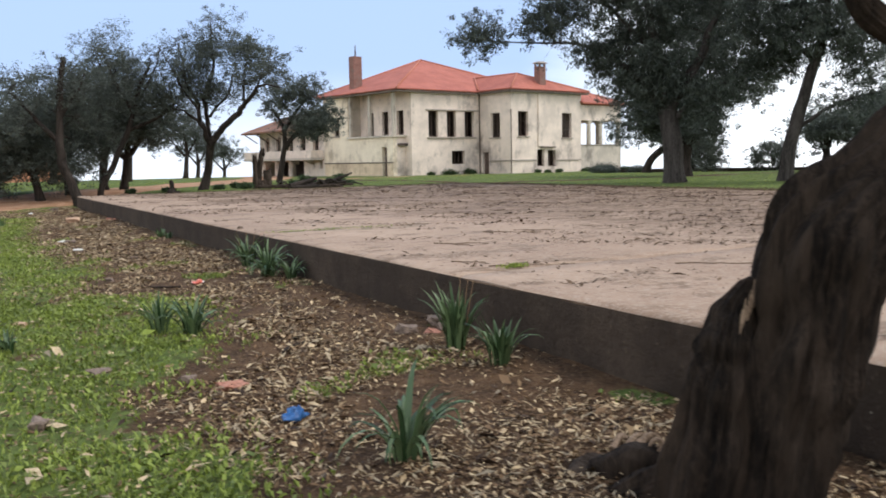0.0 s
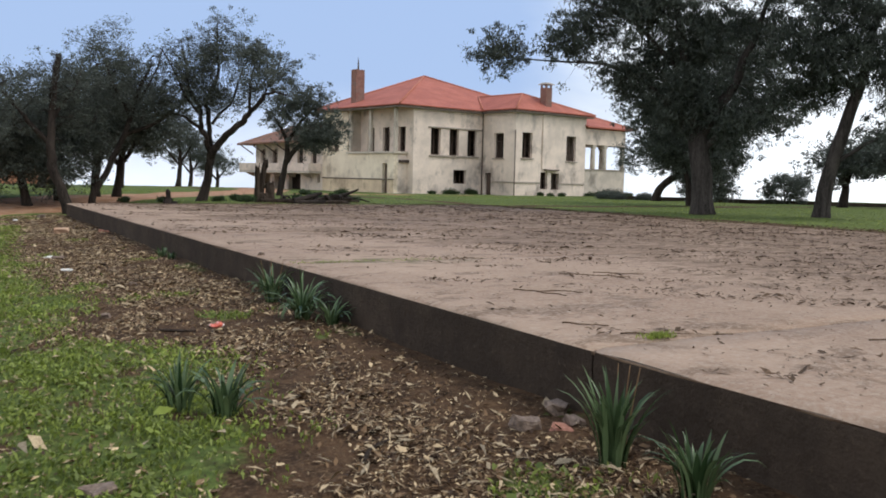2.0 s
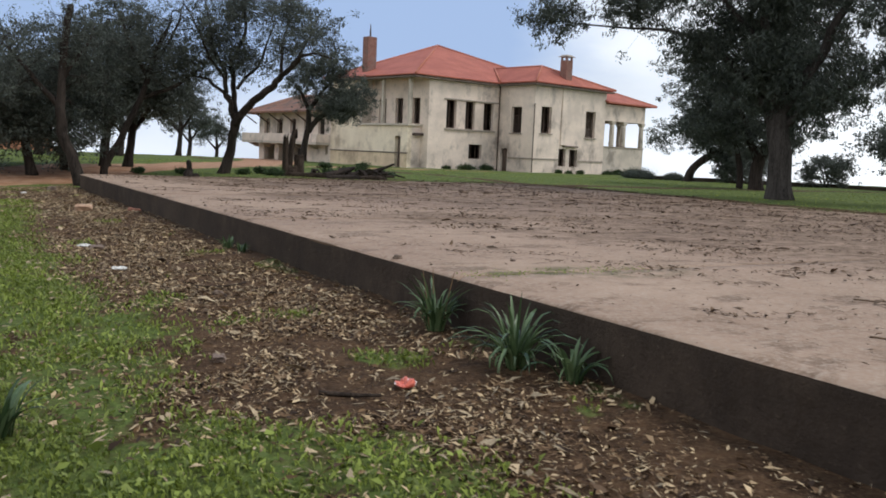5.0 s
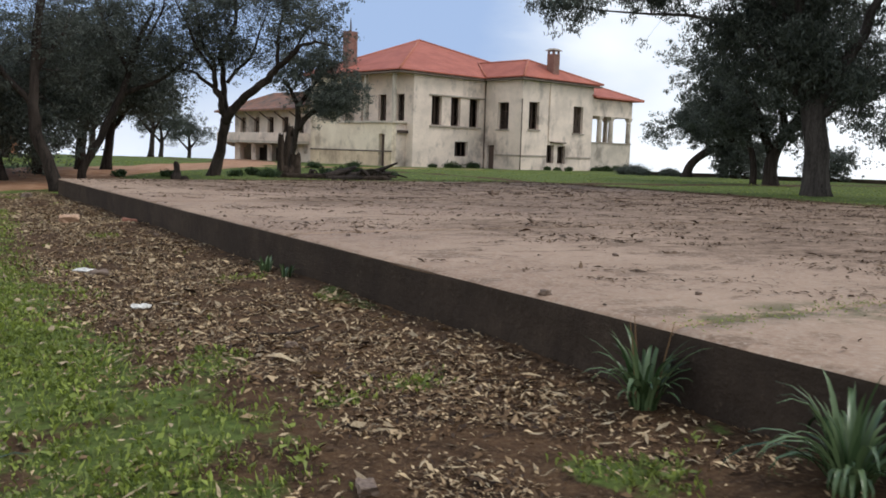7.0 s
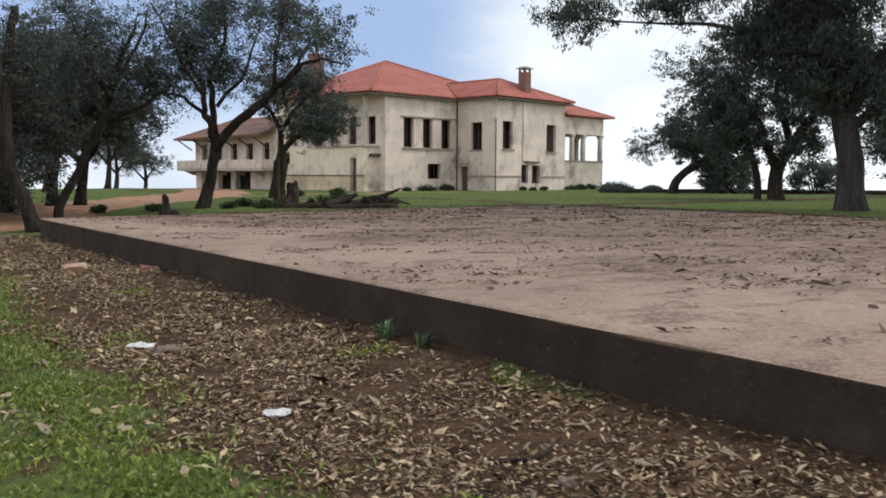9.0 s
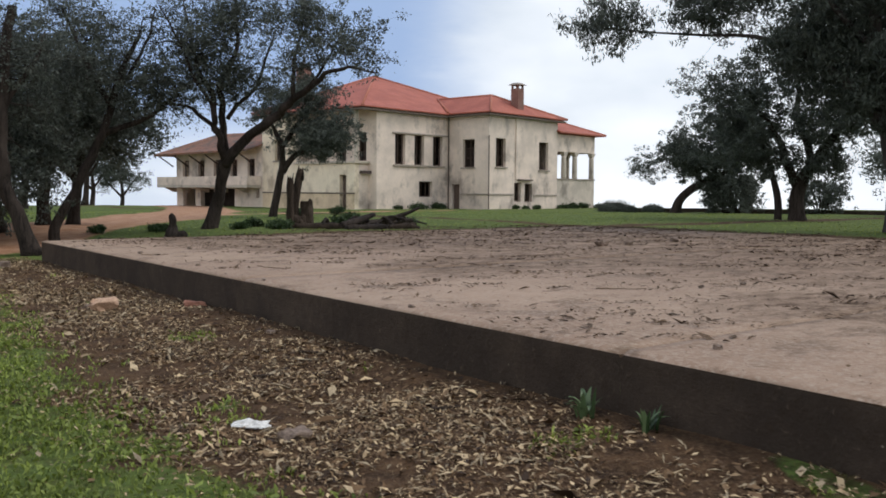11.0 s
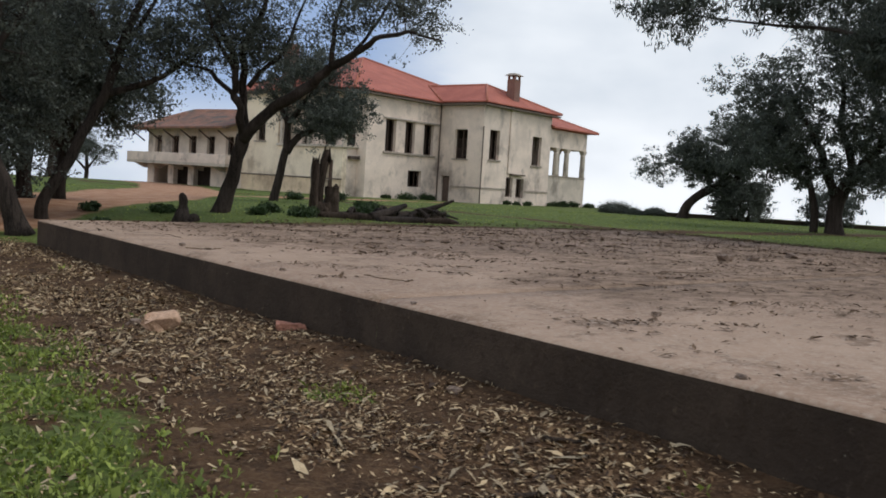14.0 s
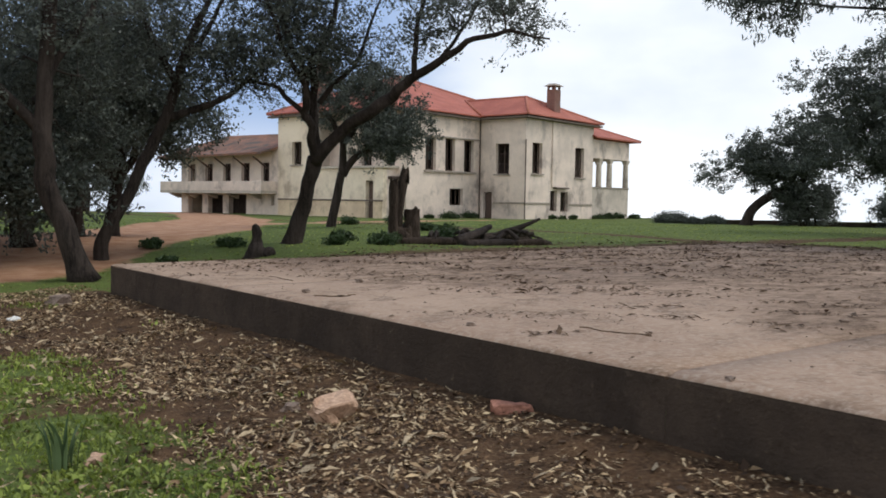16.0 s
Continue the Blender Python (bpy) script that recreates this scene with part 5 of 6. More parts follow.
def shrub(x, y, r, h, seed, label, mat=LEAF_SHRUB, size=0.09, clumps=16, count=60):
    z = height(x, y)
    rnd = random.Random(seed)
    s = tagged(empty("shrub", pose(x, y, z)), label, "shrub")
    centres, tv, tf = [], [], []
    for _ in range(clumps):
        a, q = rnd.uniform(0, 6.28), math.sqrt(rnd.random()) * r
        c = (math.cos(a) * q, math.sin(a) * q, h * (0.25 + 0.6 * rnd.random()) * (1 - 0.4 * q / r))
        centres.append(c)
        v, f = tube_data([(0, 0, -0.03, 0.012), (c[0] * 0.6, c[1] * 0.6, c[2] * 0.6, 0.008), (*c, 0.003)], 4, 0, 0, False)
        k = len(tv)
        tv += v
        tf += [tuple(k + i for i in g) for g in f]
    part("stem", mesh_object("stem", tv, tf, BARK), s)
    part("foliage", leaf_cards("foliage", centres, count, r * 0.24, size, mat, seed, -0.6, 0.35), s)
    return s


for i, (x, y, r, h) in enumerate(((6.1, 35.2, 0.30, 0.35), (7.3, 34.4, 0.35, 0.35), (16.4, 44.3, 0.5, 0.5), (10.0, 34.7, 0.35, 0.45), (9.8, 32.9, 0.4, 0.4), (13.4, 35.4, 0.45, 0.6), (5.7, 33.4, 0.22, 0.3), (8.9, 33.2, 0.3, 0.35), (18.4, 44.5, 0.5, 0.6), (12.0, 33.8, 0.35, 0.6), (15.8, 39.2, 0.4, 0.4), (14.3, 33.9, 0.4, 0.55))):
    shrub(x, y, r * 0.62, h * 0.62, 70 + i, "small green clump of weeds growing in the lawn")
for i, (u, v, r, h) in enumerate(((-4.0, 2.9, 0.9, 0.5), (-1.8, 3.0, 0.7, 0.6), (-5.9, 3.0, 0.4, 0.4), (2.4, -0.6, 0.35, 0.4), (3.6, -0.6, 0.35, 0.4), (5.0, -0.6, 0.4, 0.5), (8.6, -0.5, 0.6, 0.5), (9.8, -0.6, 0.7, 0.7), (11.2, -0.6, 0.7, 0.6), (13.6, -0.7, 0.6, 0.6))):
    p = HOUSE @ Vector((u, v, 0))
    shrub(p.x, p.y, r * 0.6, h * 0.7, 90 + i, "dark green weeds against the house wall", LEAF_SHRUB, 0.14, 20, 60)
for i, (x, y, r, h) in enumerate(((39.7, 48.2, 0.8, 0.6), (41.2, 46.6, 0.5, 0.45), (38.0, 45.6, 0.3, 0.35))):
    shrub(x, y, r, h, 110 + i, "rounded dark shrub along the edge of the lawn", LEAF_OAK, 0.10, 90, 110)


def bush(x, y, r, h, seed, label):
    """A loose bush of several bare stems under an uneven crown."""
    rnd, z = random.Random(seed), height(x, y)
    stems, lobes = [], []
    for i in range(6):
        a = i * 1.05 + rnd.uniform(-0.3, 0.3)
        q, t = r * rnd.uniform(0.5, 1.0), h * rnd.uniform(0.65, 1.0)
        dx, dy = math.cos(a) * q, math.sin(a) * q
        stems.append([(x + dx * 0.1, y + dy * 0.1, z - 0.05, 0.05), (x + dx * 0.5, y + dy * 0.5, z + t * 0.5, 0.035), (x + dx, y + dy, z + t, 0.012)])
        lobes.append(((x + dx * 0.9, y + dy * 0.9, z + t * 0.8), (r * 0.42, r * 0.42, h * 0.26), 20))
        lobes.append(((x + dx * 0.9, y + dy * 0.9, z + t * 0.35), (r * 0.4, r * 0.4, h * 0.22), 10))
    tree(label, stems, lobes, BARK, LEAF_OAK, seed, 0.12, 90, 0.26, category="shrub")


for i, (x, y, r, h) in enumerate(((40.8, 41.3, 1.5, 2.0), (42.6, 41.8, 1.3, 2.6), (44.8, 38.2, 1.2, 1.7))):
    bush(x, y, r, h, 130 + i, "loose dark bush with bare stems at the lawn's edge")


def boundary_wall():
    w = tagged(empty("boundary_wall"), "low dark stone kerb wall along the lawn's far edge", "wall", kind="structure")
    stops = [(40.5, 49.5), (43.5, 44.5), (45.5, 39.5), (47.0, 34.0), (48.2, 28.0), (49.0, 20.0)]
    for (ax, ay), (bx, by) in zip(stops, stops[1:]):
        z0, z1 = height(ax, ay), height(bx, by)
        d = Vector((by - ay, ax - bx)).normalized() * 0.18
        low = [(ax - d.x, ay - d.y, z0 - 0.3), (bx - d.x, by - d.y, z1 - 0.3), (bx + d.x, by + d.y, z1 - 0.3), (ax + d.x, ay + d.y, z0 - 0.3)]
        top = [(p[0], p[1], (z0 if i in (0, 3) else z1) + 0.22) for i, p in enumerate(low)]
        part("wall_length", Solid().hull(low, top).done("wall_length", SLAB_SIDE), w)


boundary_wall()


def farm_building(x, y, wide, deep, tall, turn, label, mat):
    h = tagged(empty("farm_building", pose(x, y, height(x, y) - 0.2, 0, 0, turn)), label, "building")
    wall(h, (0, 0), (wide, 0), 0, tall, [(wide * 0.2, 0.0, wide * 0.28, tall * 0.75), (wide * 0.6, tall * 0.35, wide * 0.68, tall * 0.75)], mat)
    wall(h, (wide, WALL_T), (wide, deep), 0, tall, [], mat)
    wall(h, (wide - WALL_T, deep), (0, deep), 0, tall, [], mat)
    wall(h, (0, deep - WALL_T), (0, WALL_T), 0, tall, [], mat)
    roof_slab(h, [(-0.3, -0.3, tall), (wide + 0.3, -0.3, tall), (wide + 0.3, deep / 2, tall + 1.2), (-0.3, deep / 2, tall + 1.2)], ROOF_OLD)
    roof_slab(h, [(-0.3, deep / 2, tall + 1.2), (wide + 0.3, deep / 2, tall + 1.2), (wide + 0.3, deep + 0.3, tall), (-0.3, deep + 0.3, tall)], ROOF_OLD)


farm_building(1.0, 88.0, 9.0, 6.0, 2.3, 4, "low orange-plastered farm building behind the trees", TERRACOTTA)


def soil_heap(x, y, r, h):
    v, f = [], []
    for j in range(7):
        q = j / 6
        for i in range(20):
            a = 2 * math.pi * i / 20
            k = r * (1 - q) * (1 + 0.25 * noise.noise(Vector((math.cos(a) * 1.5, math.sin(a) * 1.5, q * 2 + x))))
            v.append((math.cos(a) * k, math.sin(a) * k * 0.7, h * (1 - (1 - q) ** 1.6) - 0.1 * (j == 0)))
    f = [(j * 20 + i, j * 20 + (i + 1) % 20, (j + 1) * 20 + (i + 1) % 20, (j + 1) * 20 + i) for j in range(6) for i in range(20)]
    ob = mesh_object("soil_heap", v, f, HILL_FAR, True)
    ob.matrix_world = pose(x, y, height(x, y))
    tagged(ob, "rounded heap of orange-brown soil beside the dirt road", "soil heap")


soil_heap(0.2, 40.5, 2.2, 0.9)

# ---- strap-leaved plants ----


def strap_plant(x, y, n, h, spread, seed, label="clump of blue-green strap-leaved bulb plants among dry leaves", pale=0, z=None):
    rnd = random.Random(seed)
    t = tagged(empty("strap_leaf_plant", pose(x, y, (height(x, y) if z is None else z) - 0.01)), label, "plant", "strap-leaved plants along the platform")
    for i in range(n):
        a = rnd.uniform(0, 6.283)
        ln = h * rnd.uniform(0.6, 1.1)
        lean = spread * rnd.uniform(0.15, 1.0)
        w = rnd.uniform(0.008, 0.015)
        fall = rnd.random() < 0.35
        root = Vector((math.cos(a), math.sin(a), 0)) * rnd.uniform(0, 0.07)
        out = Vector((math.cos(a + rnd.uniform(-0.4, 0.4)), math.sin(a + rnd.uniform(-0.4, 0.4)), 0))
        across = Vector((-out.y, out.x, 0))
        v, f = [], []
        segs = 7
        ang = math.pi / 2 - 0.25 * lean
        p = root.copy()
        for s in range(segs + 1):
            q = s / segs
            ww = w * (0.75 + 0.5 * math.sin(min(1, q * 1.6) * 1.57)) * (1 - q ** 3)
            up = Vector((0, 0, 1)) * math.cos(ang) - out * math.sin(ang)
            v += [p - across * ww + up * ww * 0.5, p.copy(), p + across * ww + up * ww * 0.5]
            p = p + (out * math.cos(ang) + Vector((0, 0, 1)) * math.sin(ang)) * ln / segs
            ang -= lean * (0.16 + 0.28 * q) * (2.2 if fall and s > 3 else 1)
        f = [(s * 3 + c, s * 3 + c + 1, s * 3 + c + 4, s * 3 + c + 3) for s in range(segs) for c in (0, 1)]
        part("leaf", mesh_object("leaf", v, f, STRAP, True), t)
    for i in range(pale):
        a = rnd.uniform(0, 6.283)
        d = Vector((math.cos(a), math.sin(a), 0)) * 0.05
        v, f = tube_data(smooth_line([(*d, 0.004), (d.x * 1.8, d.y * 1.8, h * 0.6, 0.004), (d.x * 2.6, d.y * 2.6, h * 1.05, 0.002)], 4), 5)
        part("dry_stalk", mesh_object("dry_stalk", v, f, LITTER, True), t, "thin pale dry stalk")
    return t


for i, (x, y, n, h, sp, pale) in enumerate((
        (1.87, 4.25, 38, 0.46, 1.5, 0), (3.16, 6.00, 72, 0.46, 0.6, 3), (3.18, 5.49, 40, 0.36, 0.9, 0), (3.30, 10.50, 72, 0.52, 1.8, 0), (3.42, 11.70, 60, 0.44, 1.25, 3),
        (1.56, 7.92, 30, 0.36, 0.9, 0), (1.76, 7.68, 38, 0.38, 1.3, 0), (0.31, 11.88, 44, 0.40, 0.85, 0), (0.42, 10.47, 36, 0.34, 0.95, 0), (0.47, 7.86, 18, 0.22, 1.0, 0),
        (3.40, 16.78, 18, 0.19, 1.0, 0), (3.44, 16.37, 14, 0.15, 1.1, 0), (1.20, 23.30, 16, 0.32, 0.5, 0), (3.44, 3.5, 26, 0.34, 1.0, 0), (3.42, 10.10, 30, 0.36, 1.7, 0))):
    strap_plant(x, y, n, h, sp, 200 + i, pale=pale)

# ---- stones and litter ----
STONES = "loose stones on the ground"
stone("brick_fragment", "pale orange-brown broken block lying on dry leaves", 2.70, 23.36, 0.10, 0.31, 0.17, 0.15, ROCK_PALE, 1.0, 25, "brick", tilt=10)
stone("brick_fragment", "broken reddish brick lying against the platform wall", 3.50, 22.68, 0.11, 0.20, 0.13, 0.12, ROCK_RED, 2.0, -20, "brick")
stone("brick_fragment", "half-buried red brick among dry leaves", 1.58, 5.98, 0.07, 0.20, 0.12, 0.08, ROCK_RED, 3.0, 15, "brick")
stone("brick_fragment", "broken reddish brick lying by the platform wall", 3.30, 6.58, 0.09, 0.18, 0.11, 0.08, ROCK_RED, 3.6, 50, "brick")
for i, (x, y, s, m) in enumerate(((3.12, 6.66, 0.15, ROCK), (3.47, 6.86, 0.16, ROCK), (3.40, 6.60, 0.11, ROCK), (1.38, 6.25, 0.10, ROCK), (2.0, 17.62, 0.14, ROCK), (1.36, 23.33, 0.10, ROCK_PALE), (2.9, 29.5, 0.28, ROCK), (0.63, 9.05, 0.10, ROCK_PALE), (0.95, 6.75, 0.12, ROCK), (0.50, 5.75, 0.13, ROCK), (3.3, 20.5, 0.07, ROCK), (2.4, 13.8, 0.08, ROCK), (2.62, 23.7, 0.10, ROCK), (1.72, 11.46, 0.10, ROCK))):
    stone("stone", "small rough stone half sunk in leaf litter", x, y, height(x, y) - s * 0.1, s, s * 0.7, s * 0.55, m, 10.0 + i, i * 47, group=STONES)
for i, (x, y, s) in enumerate(((11.05, 23.52, 0.16), (13.25, 23.7, 0.14), (11.6, 23.4, 0.10), (12.9, 23.2, 0.09), (3.68, 21.4, 0.035), (3.83, 23.45, 0.04), (3.95, 25.8, 0.05), (3.7, 18.9, 0.04), (3.66, 12.8, 0.05), (5.1, 20.4, 0.05), (4.1, 16.4, 0.04), (6.2, 22.1, 0.04), (4.6, 12.4, 0.035), (5.6, 14.2, 0.04), (7.4, 18.4, 0.045), (8.8, 20.2, 0.05), (6.4, 24.8, 0.045), (9.8, 26.0, 0.06), (7.2, 27.6, 0.05), (4.9, 26.4, 0.06))):
    stone("stone", "dark stone lying on the sandy platform", x, y, SLAB_Z - s * 0.05, s * 1.3, s * 0.9, s * 0.7, ROCK, 40.0 + i, i * 61, group="stones on the platform")


def crumpled(name, label, x, y, r, h, mat, seed, category):
    v, f = [], []
    n = 12
    for j in range(6):
        for i in range(n):
            a, q = 2 * math.pi * i / n, j / 5
            p = Vector((math.cos(a) * r * math.sin(q * 2.6 + 0.3), math.sin(a) * r * 0.7 * math.sin(q * 2.6 + 0.3), h * q))
            k = 1 + 0.7 * noise.noise(p * 22 + Vector((seed, seed, 0)))
            v.append((p.x * k, p.y * k, max(0, p.z * k)))
    f = [(j * n + i, j * n + (i + 1) % n, (j + 1) * n + (i + 1) % n, (j + 1) * n + i) for j in range(5) for i in range(n)] + [tuple(5 * n + i for i in range(n))]
    ob = mesh_object(name, v, f, mat)
    ob.matrix_world = pose(x, y, height(x, y), 0, 0, seed * 40)
    tagged(ob, label, category)


crumpled("plastic_bag", "crumpled dark blue plastic bag on dry leaves", 1.66, 5.09, 0.085, 0.07, PLASTIC_BLUE, 1.0, "litter")
crumpled("plastic_wrapper", "crumpled red and white plastic wrapper on the ground", 2.47, 10.41, 0.07, 0.06, PLASTIC_RED, 2.0, "litter")
crumpled("paper_scrap", "dirty white scrap of paper on dry leaves", 1.93, 18.03, 0.12, 0.035, PAPER, 3.0, "litter")
crumpled("paper_scrap", "dirty white scrap of paper on dry leaves", 1.86, 15.43, 0.08, 0.04, PAPER, 4.0, "litter")
crumpled("paper_scrap", "small white scrap of litter on bare soil", 2.18, 28.47, 0.09, 0.04, PAPER, 6.0, "litter")


def twig(points, label="thin dry twig lying on the platform", r=0.0048):
    base = Vector((points[0][0], points[0][1], SLAB_Z + r * 0.7))
    row = [(p[0] - base.x, p[1] - base.y, (p[2] if len(p) > 2 else 0.0), r * (1 - 0.5 * i / len(points))) for i, p in enumerate(points)]
    line = [Vector((q[0] + 0.06 * noise.noise(Vector((j * 0.33, base.x * 3, 0.0))), q[1] + 0.06 * noise.noise(Vector((j * 0.33, 4.0, base.y * 3))), q[2] + 0.006 * abs(noise.noise(Vector((j * 0.6, base.y, 9.0)))), q[3])) for j, q in enumerate(smooth_line(row, 7))]
    v, f = tube_data(line, 6, 0.3, base.x)
    ob = mesh_object("twig", v, f, DEBRIS, True)
    ob.matrix_world = Matrix.Translation(base)
    tagged(ob, label, "twig", "twigs on the platform")


for p in (((4.68, 9.05), (4.80, 8.78), (4.87, 8.52)), ((4.78, 8.85), (5.0, 8.80), (5.1, 8.65)), ((3.97, 7.44), (4.08, 7.33), (4.18, 7.22)), ((4.38, 22.98), (4.40, 22.7), (4.50, 22.5), (4.60, 22.6)), ((5.85, 9.98), (6.1, 9.72), (6.38, 9.46)),
          ((4.05, 6.98), (4.35, 6.84), (4.70, 6.66)), ((6.3, 9.95), (6.5, 9.75), (6.7, 9.6)), ((4.40, 27.35), (4.38, 26.8)), ((7.6, 16.4), (7.9, 16.2), (8.2, 16.1)), ((5.4, 6.2), (5.7, 5.9), (6.1, 5.8)), ((5.0, 4.8), (5.3, 4.5)), ((3.85, 25.5), (4.05, 25.35), (4.2, 25.4)), ((5.9, 19.0), (6.3, 18.7)), ((8.2, 22.6), (8.8, 22.4), (9.1, 22.5))):
    twig(p)
for p in (((2.1, 6.55), (2.2, 6.7), (2.35, 6.8)), ((1.98, 10.48), (2.12, 10.36), (2.26, 10.28)), ((2.3, 14.2), (2.5, 14.1), (2.8, 14.25)), ((2.5, 19.2), (2.8, 19.1)), ((2.2, 20.1), (2.4, 20.35)), ((2.9, 17.6), (3.2, 17.5)), ((3.1, 19.6), (3.4, 19.2))):
    base = Vector((p[0][0], p[0][1], height(*p[0]) + 0.012))
    v, f = tube_data(smooth_line([(q[0] - base.x, q[1] - base.y, 0.004 * i, 0.014 - 0.003 * i) for i, q in enumerate(p)], 4), 6, 0.15, base.x)
    ob = mesh_object("twig", v, f, BARK_GREY, True)
    ob.matrix_world = Matrix.Translation(base)
    tagged(ob, "dry grey stick lying in leaf litter", "twig", "sticks in the leaf litter")


def hollow_root():
    t = tagged(empty("tree_root", pose(2.50, 3.62, 0.08)), "hollow broken root chunk with pale torn wood on dry leaves", "tree root")
    for i, row in enumerate(([(-0.02, 0.02, 0.02, 0.10), (0.10, -0.06, 0.09, 0.09), (0.22, -0.16, 0.06, 0.07)], [(-0.12, 0.05, 0.0, 0.05), (-0.02, 0.10, 0.05, 0.05), (0.10, 0.10, 0.03, 0.03)])):
        v, f = tube_data(smooth_line(row, 6), 12, 0.35, 3.1 + i)
        part("root_piece", mesh_object("root_piece", v, f, BARK_NEAR if i == 0 else BARK_GREY, True), t)
    for i, (a, ln, w) in enumerate(((0.4, 0.15, 0.030), (0.15, 0.19, 0.024), (-0.25, 0.16, 0.028), (-0.6, 0.20, 0.022), (-0.9, 0.13, 0.026), (2.4, 0.10, 0.024))):
        x, y = 0.04 + 0.03 * i, 0.02 - 0.035 * i
        row = [(x, y, 0.13, w * 0.7), (x + math.cos(a) * ln * 0.5, y + math.sin(a) * ln * 0.5, 0.17 + 0.012 * (i % 3), w * 0.5), (x + math.cos(a) * ln, y + math.sin(a) * ln, 0.13, w * 0.15)]
        v, f = tube_data(smooth_line(row, 5), 7, 0.5, 5.3 + i)
        part("splinter", mesh_object("splinter", v, f, TORN_WOOD), t, "pale torn wood")


hollow_root()

# ---- what nobody could count ----


def flat_cards(name, places, heights, size, slim, mat, seed, lift=0.006, tip=0.35):
    """Thin curled pieces lying on a surface."""
    rng = np.random.default_rng(seed)
    n = len(places)
    c = np.column_stack([places, np.asarray(heights) + lift + rng.uniform(0, 0.012, n)])
    w = rng.uniform(0, 2 * np.pi, n)
    a = np.column_stack([np.cos(w), np.sin(w), rng.normal(0, tip, n)])
    a /= np.linalg.norm(a, axis=1)[:, None]
    b = np.column_stack([-np.sin(w), np.cos(w), rng.normal(0, tip, n)])
    b /= np.linalg.norm(b, axis=1)[:, None]
    ln = (size * np.exp(rng.normal(0, 0.48, n)))[:, None]
    sl = (slim * rng.uniform(0.6, 1.4, n))[:, None]
    k = np.cross(a, b) * ln * rng.uniform(-0.05, 0.16, n)[:, None]
    v = np.stack([c - a * ln * 0.5, c + b * ln * sl * 0.5 + k - a * ln * 0.1, c + a * ln * 0.5, c - b * ln * sl * 0.5 + k + a * ln * 0.05], axis=1).reshape(-1, 3)
    return mesh_arrays(name, v, np.arange(n * 4).reshape(n, 4), mat)


def scatter():
    rng = np.random.default_rng(77)
    # dry leaves between the grass and the platform
    pts = []
    for x, y in np.column_stack([rng.uniform(-0.6, 3.58, 430000), rng.uniform(0.5, 31.0, 430000)]):
        m = x - litter_edge(y)
        dens = 0.80 * step(-0.25, 0.5, m) + 0.20 * step(-1.5, -0.2, m) + 0.07
        dens *= 0.10 + 0.90 * step(-0.22, 0.30, noise.noise(Vector((x * 0.9, y * 0.9, 2.0))) + 0.5 * noise.noise(Vector((x * 2.6, y * 2.6, 4.0))) + 0.16)
        dens *= 1 - max(0.85 * step(2.45, 3.2, x) * step(5.8, 6.6, y) * (1 - step(9.4, 10.6, y)), 0.7 * step(3.1, 3.5, x))
        if rng.random() < dens * 0.85:
            pts.append((x, y))
    ob = flat_cards("fallen_leaves", np.array(pts), [height(x, y) for x, y in pts], 0.026, 0.37, LITTER, 5)
    tagged(ob, "carpet of dry tan fallen leaves on dark soil", "leaf litter", kind="stuff")
    pale = [q for q in pts if rng.random() < 0.10]
    ob = flat_cards("dry_straw", np.array(pale), [height(x, y) + 0.006 for x, y in pale], 0.046, 0.15, STRAW, 9, 0.006, 0.3)
    tagged(ob, "pale dry slivers of bark and straw on the leaf litter", "leaf litter", kind="stuff")
    # whole leaves, broad and pale, lying on litter and grass alike
    big = np.column_stack([rng.uniform(-1.6, 3.5, 2600), rng.uniform(1.5, 30.0, 2600)])
    ob = flat_cards("broad_leaves", big, [height(x, y) + 0.014 for x, y in big], 0.047, 0.40, STRAW, 15, 0.008, 0.3)
    tagged(ob, "broad pale fallen leaves lying on grass and litter", "leaf litter", kind="stuff")
    # grass and clover by the path
    pts = []
    for x, y in np.column_stack([rng.uniform(-2.2, 3.3, 330000), rng.uniform(1.8, 30.0, 330000)]):
        g = grass_amount(x, y)
        g *= 0.32 + 0.68 * step(-0.3, 0.2, noise.noise(Vector((x * 1.7, y * 1.7, 6.0))) + 0.5 * noise.noise(Vector((x * 0.7, y * 0.7, 1.0))) + 0.10)
        if rng.random() < g * 0.85 - 0.04:
            pts.append((x, y))
    p = np.array(pts)
    z = np.array([height(x, y) for x, y in pts])
    n = len(p)
    w = rng.uniform(0, 2 * np.pi, n)
    hgt = rng.uniform(0.014, 0.048, n) * rng.uniform(0.6, 1.3, n)
    wide = rng.uniform(0.004, 0.011, n)
    lean = rng.uniform(0.2, 1.3, n) * hgt
    b = np.column_stack([np.cos(w), np.sin(w), np.zeros(n)]) * wide[:, None]
    q = w + rng.uniform(0.6, 2.4, n)
    top = np.column_stack([p[:, 0] + np.cos(q) * lean, p[:, 1] + np.sin(q) * lean, z + hgt])
    root = np.column_stack([p, z - 0.004])
    mid = (root + top) / 2 + np.array([0, 0, 0.012])
    v = np.stack([root - b * 0.5, mid - b, top, mid + b], axis=1).reshape(-1, 3)
    low = rng.random(n) < 0.7
    ob = flat_cards("clover", p[low], z[low] + rng.uniform(0.0, 0.022, int(low.sum())), 0.021, 0.62, GRASS, 16, 0.006, 0.5)
    tagged(ob, "small bright green clover and weed leaves", "ground cover", kind="stuff")
    tagged(mesh_arrays("grass", v, np.arange(n * 4).reshape(n, 4), GRASS), "short bright green grass and clover", "grass", kind="stuff")
    # tufts over the lawn beyond the platform
    pts = []
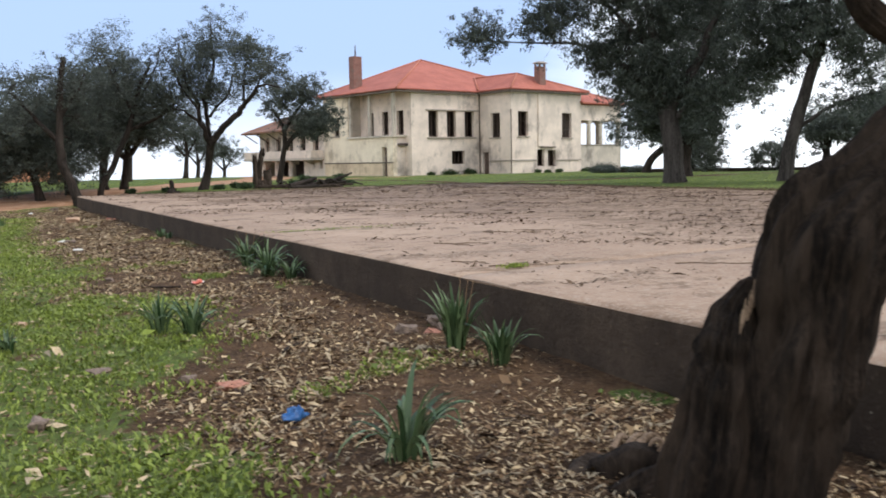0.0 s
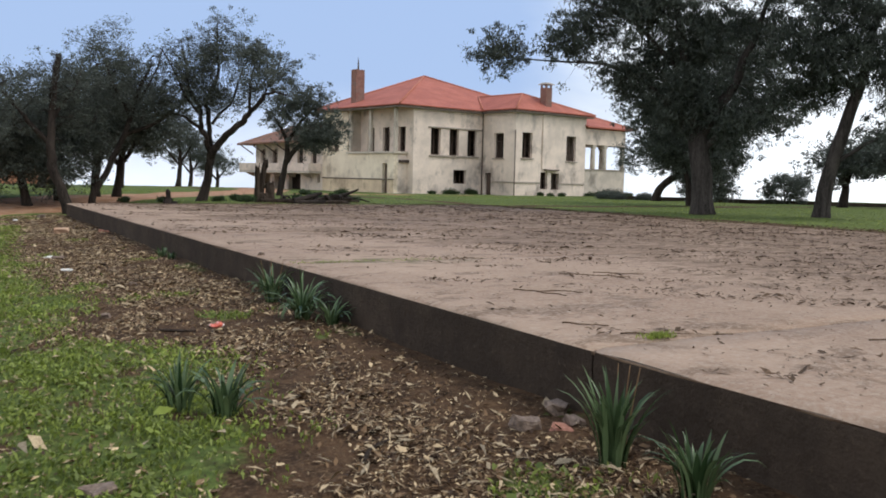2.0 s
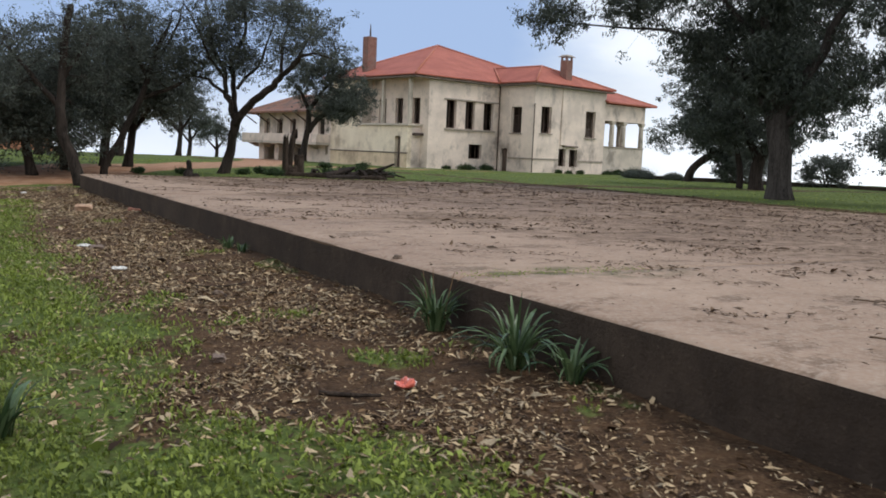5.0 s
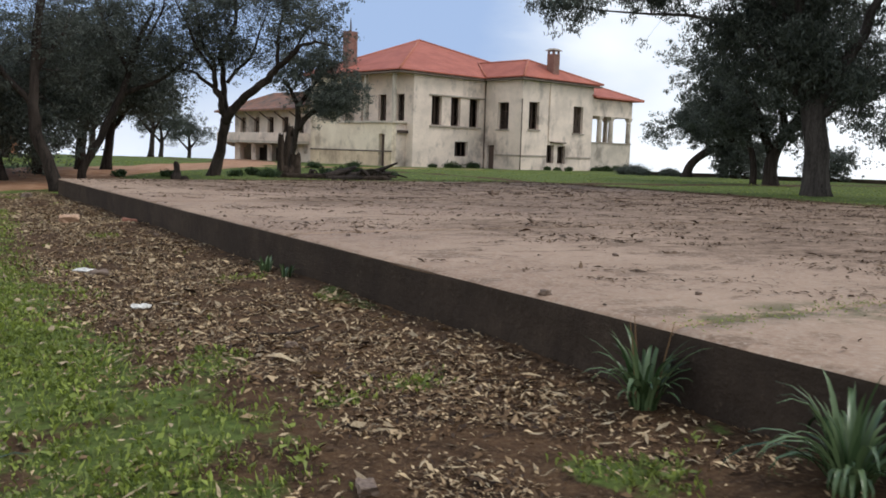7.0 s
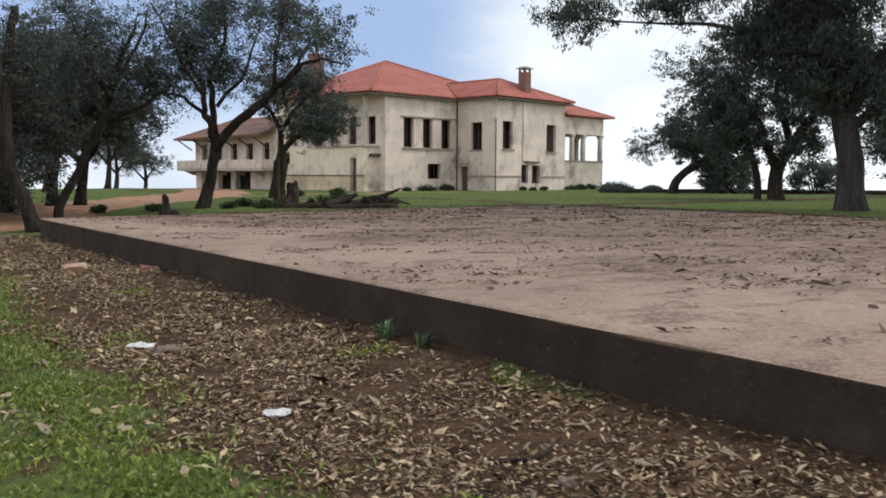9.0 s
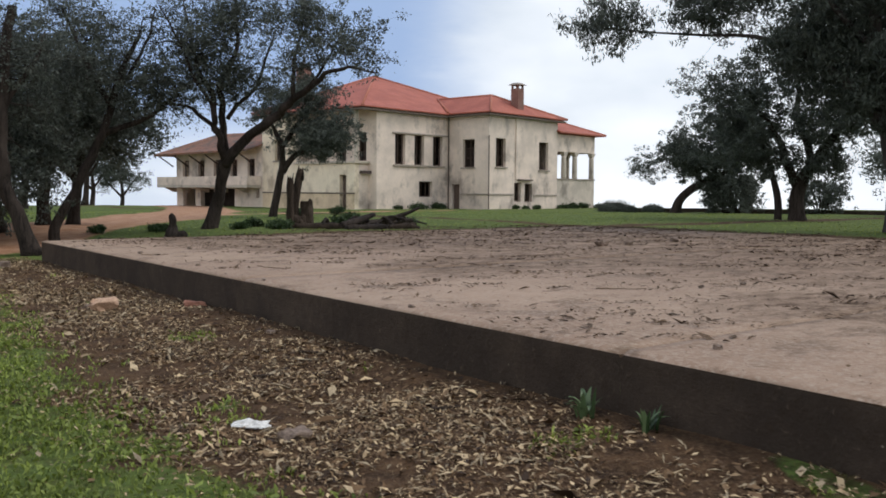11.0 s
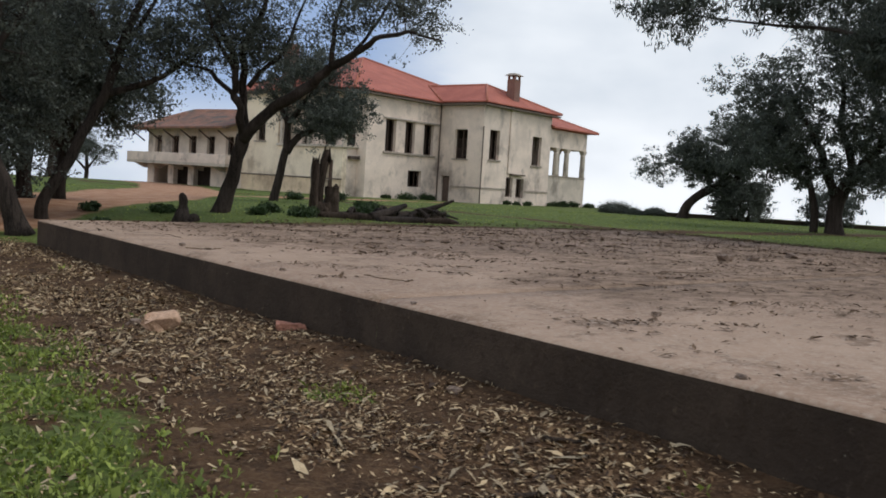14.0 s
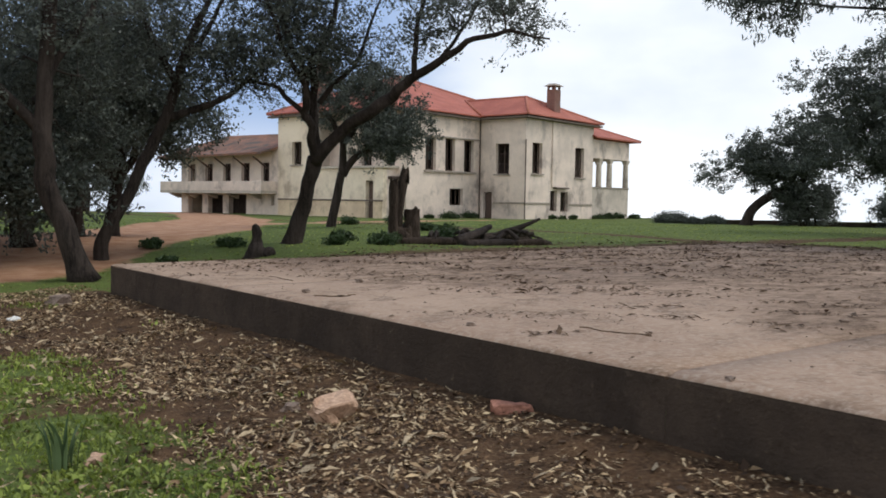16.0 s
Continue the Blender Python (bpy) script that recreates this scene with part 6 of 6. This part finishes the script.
    for x, y in np.column_stack([rng.uniform(2, 40, 42000), rng.uniform(14, 58, 42000)]):
        if (x > SLAB_X1 + 0.3 or y > SLAB_Y1 + 0.3) and far_from(ROAD, x, y) > 2.0 and far_from(TRACK, x, y) > 1.0 and rng.random() < grass_amount(x, y) and math.hypot(x, y) < 60:
            pts.append((x, y))
    p = np.array(pts)
    n = len(p)
    z = np.array([height(x, y) for x, y in pts])
    w = rng.uniform(0, 2 * np.pi, n)
    hgt = rng.uniform(0.014, 0.036, n)
    b = np.column_stack([np.cos(w), np.sin(w), np.zeros(n)]) * rng.uniform(0.010, 0.028, n)[:, None]
    root = np.column_stack([p, z - 0.01])
    top = root + np.column_stack([rng.normal(0, 0.03, n), rng.normal(0, 0.03, n), hgt])
    v = np.stack([root - b * 0.4, (root + top) / 2 - b, top, (root + top) / 2 + b], axis=1).reshape(-1, 3)
    tagged(mesh_arrays("lawn_grass", v, np.arange(n * 4).reshape(n, 4), GRASS), "rough green lawn grass", "grass", kind="stuff")
    # bark flakes and dead leaves, washed together in small drifts on the platform
    pts = []
    for _ in range(2800):
        x, y = rng.uniform(3.75, 19.5), rng.uniform(0.5, 32.0)
        d = max(step(8, 16, x), step(22, 29.5, y) * step(3.9, 7.0, x))
        if rng.random() > 0.20 + 0.45 * d + 0.25 * step(4.2, 7, x):
            continue
        wide, turn = rng.uniform(0.05, 0.30), rng.uniform(-0.5, 0.5) + 0.6
        n = int(rng.uniform(8, 38) * (0.6 + wide * 6))
        u, v = rng.normal(0, wide * 1.5, n), rng.normal(0, wide * 0.45, n)
        for px, py in zip(x + u * math.cos(turn) - v * math.sin(turn), y - u * math.sin(turn) - v * math.cos(turn)):
            if px > SLAB_X0 + 0.06:
                pts.append((px, py))
    for x, y in np.column_stack([rng.uniform(3.65, 20.0, 9000), rng.uniform(0.5, 32.5, 9000)]):
        if rng.random() < 0.05 + 0.8 * max(step(11, 17, x), step(24, 29.5, y)):
            pts.append((x, y))
    hs = [SLAB_Z if (x < SLAB_X1 and y < SLAB_Y1) else height(x, y) for x, y in pts]
    ob = flat_cards("bark_debris", np.array(pts), hs, 0.041, 0.30, DEBRIS, 6, 0.005, 0.22)
    tagged(ob, "dark bark flakes and dead leaves in drifts on the platform", "debris", kind="stuff")
    m = 7000
    pts = np.column_stack([rng.uniform(3.62, 12, m), rng.uniform(1, 29.8, m)])
    ob = flat_cards("grit", pts, [SLAB_Z] * m, 0.011, 0.8, DEBRIS, 7, 0.002, 0.3)
    tagged(ob, "small dark grit and crumbs on the platform", "debris", kind="stuff")


def joint_weeds():
    rng = np.random.default_rng(12)
    rows = [(rng.uniform(3.65, 5.5), SLAB_JOINT + 5 + rng.normal(0, 0.10), 0.012) for _ in range(320)]
    rows += [(4.16 + rng.normal(0, 0.06), SLAB_JOINT + 0.05 + rng.normal(0, 0.025), 0.03) for _ in range(220)]
    c = np.array([(x, y, SLAB_Z + 0.004) for x, y, _ in rows])
    h = np.array([q for _, _, q in rows]) * rng.uniform(0.5, 1.6, len(rows))
    w = rng.uniform(0, 6.28, len(rows))
    b = np.column_stack([np.cos(w), np.sin(w), np.zeros(len(rows))]) * 0.005
    top = c + np.column_stack([rng.normal(0, 0.015, len(rows)), rng.normal(0, 0.015, len(rows)), h])
    v = np.stack([c - b, (c + top) / 2 - b, top, (c + top) / 2 + b], axis=1).reshape(-1, 3)
    tagged(mesh_arrays("joint_weeds", v, np.arange(len(v)).reshape(-1, 4), GRASS), "thin green weeds growing in the platform joints", "weeds", kind="stuff")


joint_weeds()
scatter()
